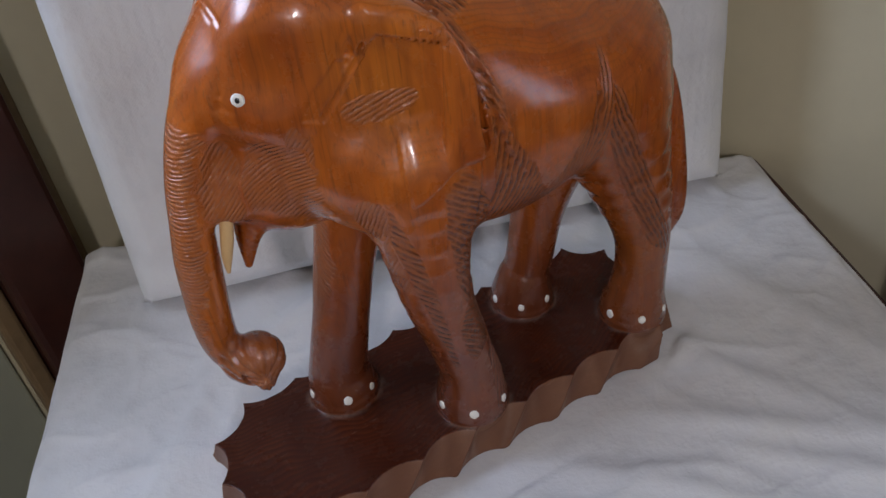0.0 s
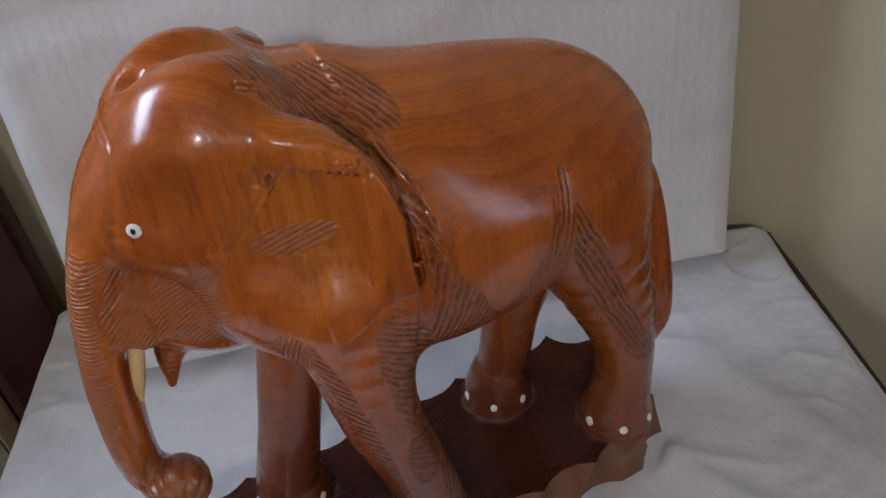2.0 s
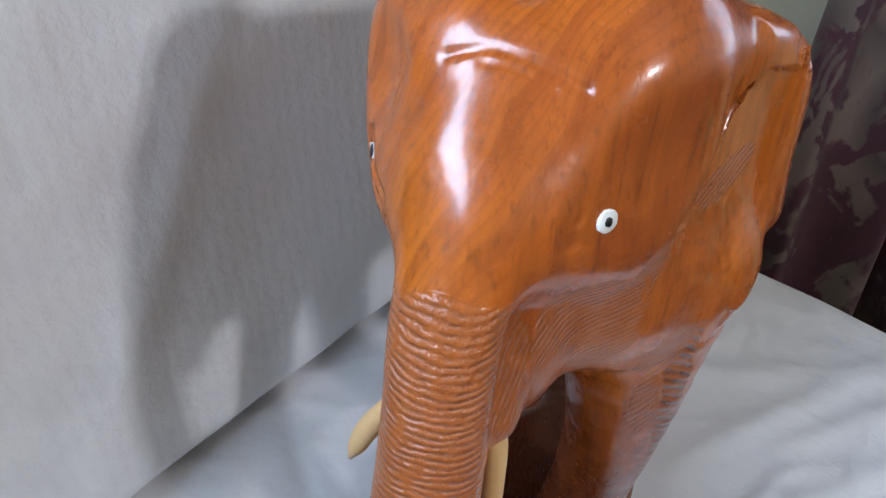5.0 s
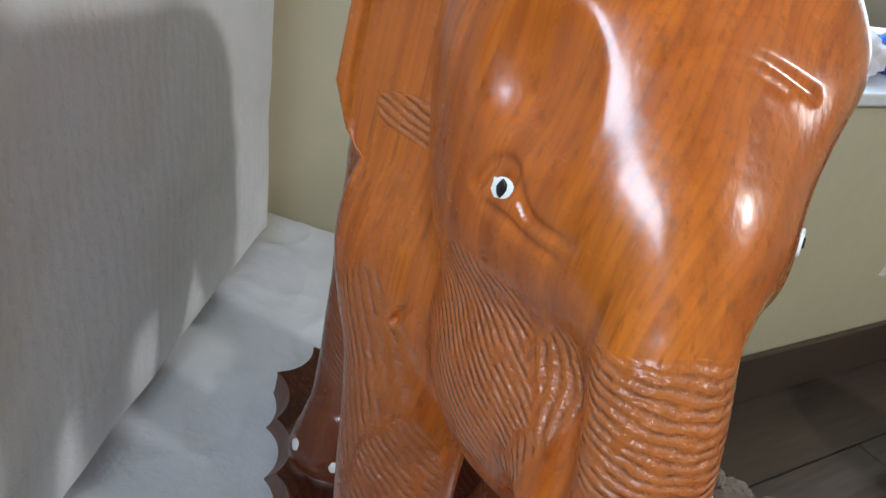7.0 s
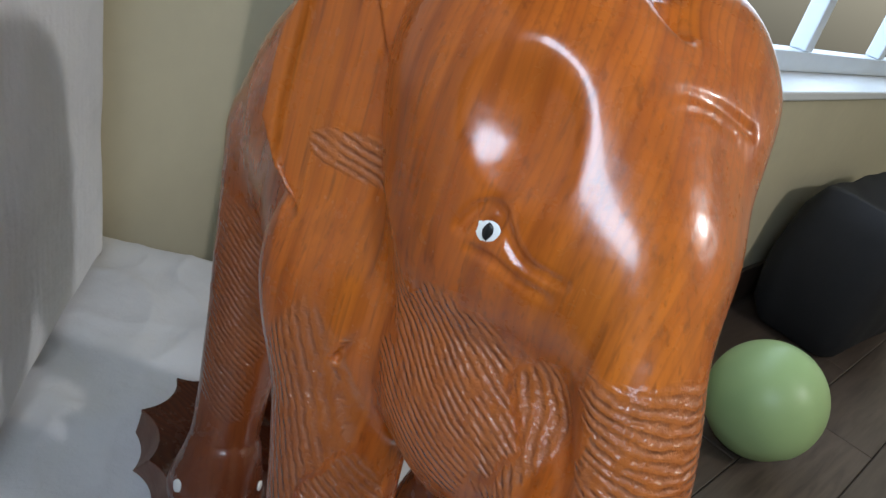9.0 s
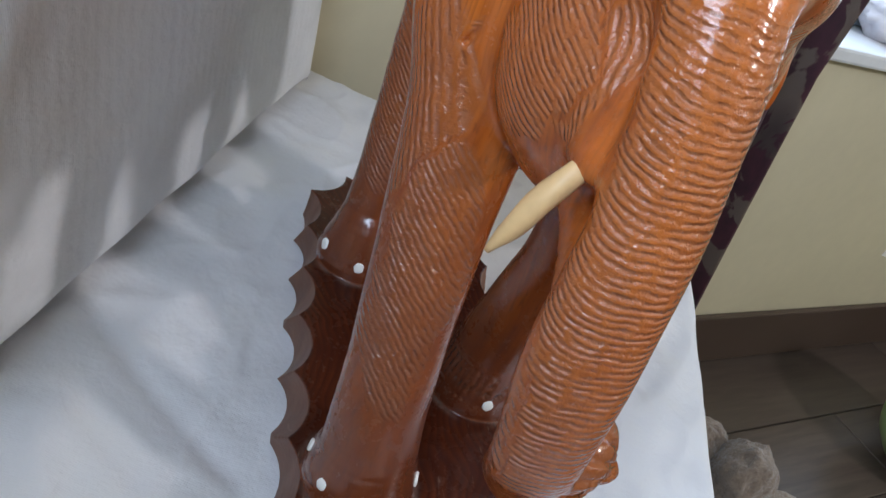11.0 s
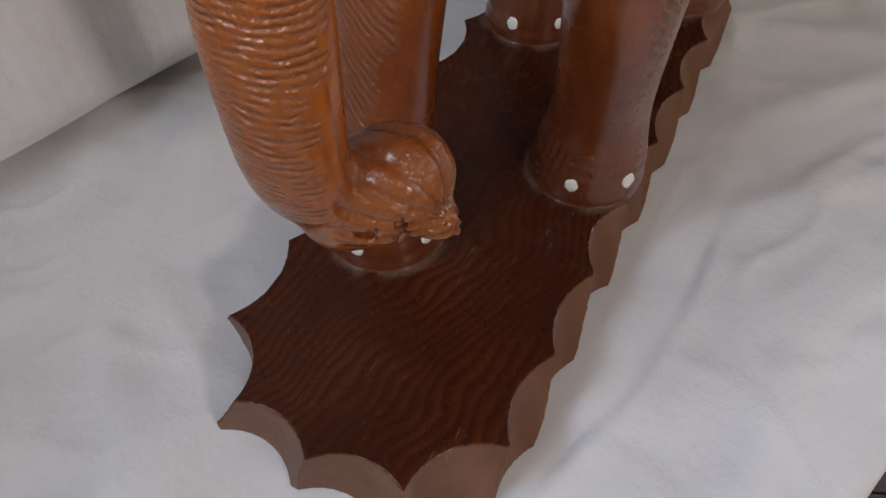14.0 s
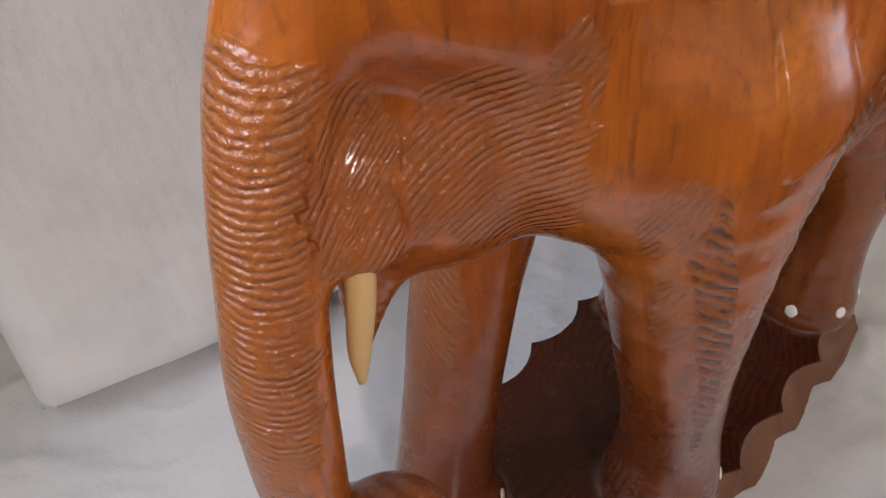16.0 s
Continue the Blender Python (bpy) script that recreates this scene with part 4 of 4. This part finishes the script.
def relief(verts, normals):
    """Gouged strokes at each vertex: their depth, how raw the wood is left, and the count across them."""
    x, y, z = verts.T
    depth, raw, count, width = np.zeros(len(verts)), np.zeros(len(verts)), np.zeros(len(verts)), np.ones(len(verts))
    wob = 0.00030 * np.sin(210 * x + 150 * y) + 0.00025 * np.sin(170 * z - 140 * x) + 0.00012 * np.sin(700 * z + 500 * y)

    def lay(hold, ph, deep, wave, broad=1.0):
        nonlocal depth, raw, count, width
        more = hold > raw
        count = np.where(more, ph, count)
        width = np.where(more, broad, width)
        depth = np.where(more, deep * wave * hold, depth)
        raw = np.maximum(raw, hold)

    # rings on the front of the trunk
    c = curve_through(TRUNK, 8)
    near = np.full(len(verts), 1.0)
    cx, cr = np.zeros(len(verts)), np.full(len(verts), 0.01)
    for p in c:
        d = np.sqrt((x - p[0]) ** 2 + ((y - p[1]) / 1.38) ** 2 + (z - p[2]) ** 2)
        m = d < near
        near, cx, cr = np.where(m, d, near), np.where(m, p[0], cx), np.where(m, p[3], cr)
    hold = np.clip((cr + 0.0035 - near) / 0.0015, 0, 1) * np.clip((cx + 0.0015 - 0.006 * np.clip((0.165 - z) / 0.02, 0, 1) + 0.0014 * np.sin(500 * z) + 0.0008 * np.sin(1370 * z) - x) / 0.0014, 0, 1)
    hold *= np.clip((z - 0.114) / 0.006, 0, 1) * np.clip((0.240 - 0.3 * np.abs(y - 0.006) - z) / 0.003, 0, 1)
    ph = (z - 0.22 * (x + 0.14) + wob * 1.5 + 0.10 * np.abs(y - 0.006)) / 0.0019
    lay(hold, ph, 0.00010, np.clip(np.cos(2 * np.pi * ph) * 0.62 + 0.42, 0, 1))
    # whorls on the curled tip
    d = np.sqrt((x + 0.136) ** 2 + (y + 0.014) ** 2 + (z - 0.115) ** 2)
    hold = np.clip((0.021 - d) / 0.003, 0, 1) * np.clip((-0.003 - y) / 0.003, 0, 1)
    hold *= np.clip((z - 0.104) / 0.004, 0, 1)
    ph = np.arctan2(z - 0.112, x + 0.139) * (11 / (2 * math.pi)) + d * 90
    lay(hold, ph, 0.0010, np.clip(np.sin(2 * np.pi * ph), 0, 1))
    for side, mid, size, angle, gap, deep, bend, tilt in HATCH:
        if side == "f":
            u, v, face = y - mid[0], z - mid[1], -normals[:, 0]
        elif side in ("cl", "cr"):
            # the cheeks, looked at from half in front
            a, b = (0.735, -0.68) if side == "cl" else (-0.533, -0.845)
            u, v = a * x + b * y - mid[0], z - mid[1]
            face = normals[:, 0] * b - normals[:, 1] * a
        elif side == "t":
            u, v, face = x - mid[0], y - mid[1], normals[:, 2]
        else:
            u, v = x - mid[0], z - mid[1]
            face = normals[:, 1] if side == "r" else -normals[:, 1]
        a = radians(angle)
        along, across = u * math.cos(a) + v * math.sin(a), -u * math.sin(a) + v * math.cos(a)
        w = radians(tilt)
        q = np.sqrt(((u * math.cos(w) + v * math.sin(w)) / size[0]) ** 2 + ((v * math.cos(w) - u * math.sin(w)) / size[1]) ** 2)
        if side == "v":
            # below the pointed hem of the saddle cloth
            q = 1.04 - np.clip((1.95 * np.abs(u) - v) / 0.02, -1, 0.5) + 4 * np.maximum(np.abs(u - 0.001) - 0.033, 0) / 0.01
        elif side == "s":
            # a slanting band down the front of the haunch
            q = np.abs(u + 0.45 * v - 0.004) / 0.0085 + np.maximum(np.abs(v + 0.065) - 0.058, 0) / 0.01
        ph = (across + bend * along * along + wob) / gap
        row = np.floor(ph + 0.5)
        # strokes end unevenly at the patch's rim
        rag = 0.10 * np.sin(row * 12.9) + 0.06 * np.sin(row * 5.3 + 1)
        hold = np.clip((1.04 + rag - q) / 0.12, 0, 1) * np.clip((face - 0.10) / 0.25, 0, 1) * (z > 0.034)
        cut = np.clip(np.cos(2 * np.pi * ph) * 0.75 + 0.25, 0, 1)
        hold = hold * (np.clip(y / 0.004, 0, 1) if side in ("r", "cr") else np.clip((0.004 - y) / 0.004, 0, 1) if side in ("l", "v", "s") else 1)
        lay(hold, ph, deep * (0.8 if side in "vst" else 0.25), cut, 2.3 if side in "vst" or gap > 0.0026 else 1.0)
    for flank, outline, deep, edge in FIELDS:
        face = np.clip((normals[:, 1] * flank - 0.02) / 0.2, 0, 1) if outline[0][1] < 0.29 else np.clip((0.024 - y) / 0.004, 0, 1) * np.clip((x + 0.062) / 0.016, 0, 1)
        f = np.clip(inside_of(outline, x, z) / edge + 0.5, 0, 1) * face
        if deep > 0.002 and outline[0][1] < 0.29:
            # the ears' hollows run out towards the shoulders
            f *= np.clip((z - 0.206 - 0.6 * np.clip(-0.066 - x, 0, 1)) / 0.022, 0, 1) * np.clip((x + 0.092) / 0.006, 0, 1)
        if deep < -0.001:
            f *= np.clip((0.238 - z) / 0.026, 0, 1)
        if outline[0][1] > 0.29:
            f *= 1 - 0.6 * np.clip((0.215 - z) / 0.02, 0, 1)
        depth += deep * f * f * (3 - 2 * f)
    # low, broad facets left by the gouge
    depth += 0.00022 * np.sin(95 * x + 40 * z + 3 * np.sin(60 * y)) * np.sin(110 * z + 70 * y) * (z > 0.03)
    return depth, raw, count, width


def disc(centre, normal, radius, rise, start, sides=14, jag=0.0, seed=0, stretch=1.0):
    """A low button: its corner rows and faces, numbered from start."""
    rng = random.Random(seed)
    n = Vector(normal).normalized()
    a = n.cross((0, 0, 1)).normalized()
    b = n.cross(a)
    rows, faces = [], []
    for k, (rr, h) in enumerate(((1.0, -0.0012), (1.0, rise * 0.6), (0.82, rise))):
        for i in range(sides):
            t = 2 * math.pi * i / sides
            r = radius * rr * (1 + jag * math.sin(i * 2.4 + seed))
            rows.append(Vector(centre) + a * (r * math.cos(t)) + b * (r * stretch * math.sin(t)) + n * h)
    for k in range(2):
        for i in range(sides):
            j = (i + 1) % sides
            faces.append([start + k * sides + i, start + k * sides + j, start + (k + 1) * sides + j, start + (k + 1) * sides + i])
    faces.append([start + 2 * sides + i for i in range(sides)])
    return [tuple(r) for r in rows], faces


def spike(points, start, sides=12):
    """A tapered horn along a curve of (x, y, z, radius)."""
    c = curve_through(points, 4)
    rows, faces = [], []
    for i, p in enumerate(c):
        d = Vector(c[min(i + 1, len(c) - 1), :3] - c[max(i - 1, 0), :3]).normalized()
        a = d.cross((0, 1, 0.2)).normalized()
        b = d.cross(a)
        for k in range(sides):
            t = 2 * math.pi * k / sides
            w = 1 + 0.05 * math.sin(3 * t + i)
            rows.append(tuple(Vector(p[:3]) + (a * math.cos(t) + b * math.sin(t)) * (p[3] * w)))
    for i in range(len(c) - 1):
        for k in range(sides):
            j = (k + 1) % sides
            faces.append([start + i * sides + k, start + i * sides + j, start + (i + 1) * sides + j, start + (i + 1) * sides + k])
    faces.append([start + (len(c) - 1) * sides + k for k in range(sides)])
    return rows, faces


NAILS = [(-0.0552, -0.0311), (-0.0395, -0.0478), (-0.0187, -0.0482), (-0.1025, 0.0400), (-0.1103, 0.0225), (-0.0937, 0.0056), (-0.0760, 0.0051), (-0.0855, 0.0439),
         (0.0383, 0.0443), (0.0200, 0.0262), (0.0328, 0.0065), (0.0521, 0.0045), (0.0710, -0.0311), (0.0869, -0.0468), (0.1047, -0.0473)]


def build_elephant():
    verts, quads = surface_net(FIELD)
    normals = normals_of(verts, quads)
    depth, raw, count, width = relief(verts, normals)
    # where two patches of strokes meet a narrow seam stays uncut
    seam = quads[np.ptp(count[quads], axis=1) > 1.3].ravel()
    raw[seam] *= 0.1
    verts = verts - normals * depth[:, None]
    centre, up = verts[quads].mean(1), normals[quads].mean(1)[:, 2]
    kind = np.zeros(len(quads), int)
    kind[(centre[:, 2] < 0.0275) & (up > 0.72)] = 1
    kind[(centre[:, 2] < 0.0262) & (up <= 0.72)] = 2
    rows, faces = verts.tolist(), quads.tolist()
    kinds = kind.tolist()

    def join(made, slot):
        rows.extend(made[0])
        faces.extend(made[1])
        kinds.extend([slot] * len(made[1]))

    for i, (x, y) in enumerate(NAILS):
        p, n = snap((x, y, 0.0365))
        join(disc(p, n, 0.0024 + 0.0003 * math.sin(i * 1.7), 0.0006, len(rows), 12, 0.06, i, 1.15), 4)
    for i, (p, dot) in enumerate((((-0.1154, -0.0242, 0.2508), 0.0010), ((-0.1071, 0.0356, 0.2503), 0.0010))):
        p, n = snap(p)
        n = np.array(((-0.62, -0.76, 0.18), (-0.62, 0.77, 0.12))[i])
        join(disc(p, n, 0.0029, 0.0006, len(rows), 14, 0.03, i, 0.95), 4)
        join(disc(p + n * 0.0006, n, dot, 0.0004, len(rows), 10, 0.08, i, (1.2, 1.7)[i]), 5)
    join(spike([(-0.1270, -0.0048, 0.198, 0.0024), (-0.1305, -0.0078, 0.190, 0.0031), (-0.1348, -0.0095, 0.176, 0.0026), (-0.1366, -0.0102, 0.167, 0.0008)], len(rows)), 3)
    join(spike([(-0.1290, 0.0180, 0.195, 0.0026), (-0.1310, 0.0245, 0.185, 0.0032), (-0.1315, 0.0290, 0.175, 0.0027), (-0.1308, 0.0320, 0.167, 0.0008)], len(rows)), 3)

    me = bpy.data.meshes.new("elephant_carving")
    me.from_pydata(rows, [], faces)
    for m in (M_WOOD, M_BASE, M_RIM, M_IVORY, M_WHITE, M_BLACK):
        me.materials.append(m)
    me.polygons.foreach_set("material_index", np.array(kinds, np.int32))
    me.polygons.foreach_set("use_smooth", np.ones(len(faces), bool))
    # dust settled where the feet meet the plinth
    for x, y in ((-0.030, -0.030), (-0.0885, 0.0235), (0.0955, -0.029), (0.046, 0.024)):
        d = np.hypot(verts[:, 0] - x, verts[:, 1] - y)
        raw = np.where(verts[:, 2] < 0.0272, np.maximum(raw, 0.4 * np.exp(-((d - 0.0226) / 0.0016) ** 2) * (0.5 + 0.5 * np.sin(190 * verts[:, 0] + 3 * np.sin(170 * verts[:, 1])))), raw)
    a = me.attributes.new("raw", "FLOAT", "POINT")
    a.data.foreach_set("value", np.concatenate([raw, np.zeros(len(rows) - len(raw))]).astype(np.float32))
    a = me.attributes.new("stroke", "FLOAT", "POINT")
    a.data.foreach_set("value", np.concatenate([count, np.zeros(len(rows) - len(raw))]).astype(np.float32))
    a = me.attributes.new("broad", "FLOAT", "POINT")
    a.data.foreach_set("value", np.concatenate([width, np.ones(len(rows) - len(raw))]).astype(np.float32))
    me.update()
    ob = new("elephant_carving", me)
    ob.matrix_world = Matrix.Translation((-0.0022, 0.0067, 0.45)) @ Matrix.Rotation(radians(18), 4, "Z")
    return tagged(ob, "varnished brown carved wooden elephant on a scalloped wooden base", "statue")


build_elephant()


# ---- curtain, sill clutter, things on the floor ----
def build_curtain():
    bm = bmesh.new()
    u0, u1, nu, nz = 0.197, 0.645, 120, 40
    grid = {}
    for i in range(nu + 1):
        s = i / nu
        for j in range(nz + 1):
            w = j / nz
            bottom = 0.16 + 0.05 * math.sin(s * 9)
            z = bottom + (1.95 - bottom) * w
            spread = 1 - 0.15 * min(1, w / 0.2)
            u = u0 + (u1 - u0) * s * spread + 0.004 * math.sin(40 * s + 3 * w) + 0.02 * w
            fold = 0.5 + 0.5 * math.sin(2 * math.pi * (s * 5.2 + 0.12 * math.sin(3 * w)))
            v = WALL_V - 0.022 - (0.055 - 0.02 * w) * fold - 0.075 * math.exp(-((s - 0.16) / 0.09) ** 2) - 0.008 * math.sin(17 * s + 6 * w) - 0.01
            grid[i, j] = bm.verts.new((u, v, z))
    for i in range(nu):
        for j in range(nz):
            bm.faces.new([grid[i, j], grid[i + 1, j], grid[i + 1, j + 1], grid[i, j + 1]])
    ob = part("curtain", bm, M_CURTAIN, None, "", True)
    solid = ob.modifiers.new("thickness", "SOLIDIFY")
    solid.thickness = 0.002
    ob.matrix_world = ROOM
    tagged(ob, "dark maroon curtain with beige leafy pattern hanging in folds", "curtain")
    rod = part("curtain_rod", box((0.10, WALL_V - 0.055, 1.951), (2.9, WALL_V - 0.001, 1.975), 0.006), M_DARKWOOD)
    rod.matrix_world = ROOM
    tagged(rod, "dark curtain rail fixed above the window", "curtain rail")


build_curtain()


def blob(radius, squash, seed, rough, detail=4):
    bm = bmesh.new()
    bmesh.ops.create_icosphere(bm, subdivisions=detail, radius=1)
    for v in bm.verts:
        d = v.co.copy()
        r = radius * (1 + rough * noise.noise(d * 1.7 + Vector((seed, 0, 0))) + 0.4 * rough * noise.noise(d * 5 + Vector((0, seed, 0))))
        v.co = Vector((d.x * squash[0], d.y * squash[1], d.z * squash[2])) * r
    return bm


def build_balloon():
    bm = blob(0.100, (1, 1, 1.06), 1, 0.0, 4)
    for v in bm.verts:
        if v.co.z < -0.06:
            v.co.xy *= 0.97
    ball = part("balloon", bm, M_BALLOON, None, "", True)
    ball.location = (0.735, -0.830, 0.106)
    return tagged(ball, "pale green inflated balloon resting on the floor", "balloon")


build_balloon()


def fur_lump(centre, radius, squash, seed, turn=0.0, dent=None):
    """A plush part: a lumpy egg with tufts, resting where its lowest tufts touch z = 0."""
    bm = blob(radius, squash, seed, 0.13, 5)
    spin = Matrix.Rotation(radians(turn), 3, "Z")
    for v in bm.verts:
        d = v.co.normalized()
        v.co *= 1 + 0.05 * noise.noise(d * 16 + Vector((seed, 1, 2))) + 0.035 * noise.noise(d * 34 + Vector((3, seed, 1)))
        if dent:
            v.co *= 1 - 0.30 * max(0.0, (d.dot(Vector(dent).normalized()) - 0.72) / 0.28) ** 0.7
        v.co = spin @ v.co + Vector(centre)
        v.co.z = max(v.co.z, 0.001)
    return bm


def build_toy():
    """A soft toy slumped on the floor: body, hollow-faced head, one ear, an outstretched paw and a foot."""
    toy = tagged(thing("soft_toy", pose(0.478, -0.470, 0.001)), "shaggy beige plush toy slumped on the floor", "soft toy")
    part("body", fur_lump((0, 0.008, 0.052), 0.050, (0.95, 0.85, 1.45), 2, 25), M_PLUSH, toy, "", True)
    part("head", fur_lump((0.036, 0.056, 0.050), 0.047, (1.0, 1.0, 1.05), 5, 0, (-0.7, 0.1, 0.7)), M_PLUSH, toy, "", True)
    part("ear", fur_lump((0.058, 0.085, 0.085), 0.020, (1.0, 0.7, 1.1), 7, 30), M_PLUSH, toy, "", True)
    part("paw", fur_lump((0.016, -0.064, 0.026), 0.030, (0.95, 1.9, 0.90), 9, 12), M_PLUSH, toy, "", True)
    part("foot", fur_lump((-0.042, -0.030, 0.028), 0.032, (1.2, 0.95, 0.88), 12, 40), M_PLUSH, toy, "", True)


build_toy()


def build_bag():
    """A soft square bag against the window wall, sagging between its corners."""
    def skin(p, u, v, w):
        sag = 0.05 * w * math.sin(math.pi * u) * math.sin(math.pi * v)
        bulge = math.sin(math.pi * w)
        return Vector((p.x + 0.02 * (2 * u - 1) * bulge + 0.010 * hill(p, 9, 2), p.y + 0.018 * (2 * v - 1) * bulge + 0.012 * hill(p, 8, 5), p.z - sag + (0.014 * hill(p, 10, 8) if w > 0.2 else 0)))

    bm = cushion([(1.605, 0.075), (2.13, 0.045), (2.13, 0.300), (1.605, 0.300)], 0.001, 0.370, 0.055, 32, skin)
    bag = part("bag", bm, M_BAG, None, "", True)
    bag.matrix_world = ROOM
    return tagged(bag, "slumped black fabric bag standing against the wall", "bag")


build_bag()


def build_sill_things():
    bm = blob(0.05, (1.3, 0.8, 0.55), 3, 0.35, 4)
    low = min(v.co.z for v in bm.verts)
    ob = part("crumpled_cloth", bm, M_PINKISH, None, "", True)
    ob.matrix_world = ROOM @ pose(0.86, WALL_V + 0.055, SILL - low * 0.9, 0, 0, 0)
    tagged(ob, "crumpled white printed cloth on the window sill", "cloth")
    bm = blob(0.035, (1.2, 0.7, 0.9), 8, 0.3, 4)
    low = min(v.co.z for v in bm.verts)
    ob = part("cloth_cap", bm, M_BLUE, None, "", True)
    ob.matrix_world = ROOM @ pose(0.97, WALL_V + 0.055, SILL - low * 0.95, 0, 0, 0)
    tagged(ob, "bright blue cloth cap on the window sill", "cap")


build_sill_things()


# a thin white strip stands in for a pale patch of light on the wall
def build_light_patch():
    bm = box((-0.011, -0.0006, -0.046), (0.011, 0.0006, 0.046), 0.0003)
    ob = part("tape_strip", bm, M_WHITE)
    ob.matrix_world = ROOM @ pose(1.186, WALL_V - 0.0007, 0.264, 0, 14, 0)
    tagged(ob, "short pale patch of light on the cream wall, built as a strip", "tape")


build_light_patch()


# ---- floor planks, nearest the chair ----
def build_planks():
    bm = box((0, 0, -0.0035), (0.598, 0.148, 0.0), 0.0012, segments=1)
    first = part("plank", bm, M_TILE, FLOOR)
    mesh = first.data
    places = []
    for r in range(13):
        for c in range(5):
            places.append((BACK_U + 0.002 + 0.6 * c - 0.3 * (r % 2), WALL_V - 0.15 * (r + 1), 0))
    first.location = places[0]
    for p in places[1:]:
        ob = new("plank", mesh)
        ob.parent = FLOOR
        ob.location = p


build_planks()
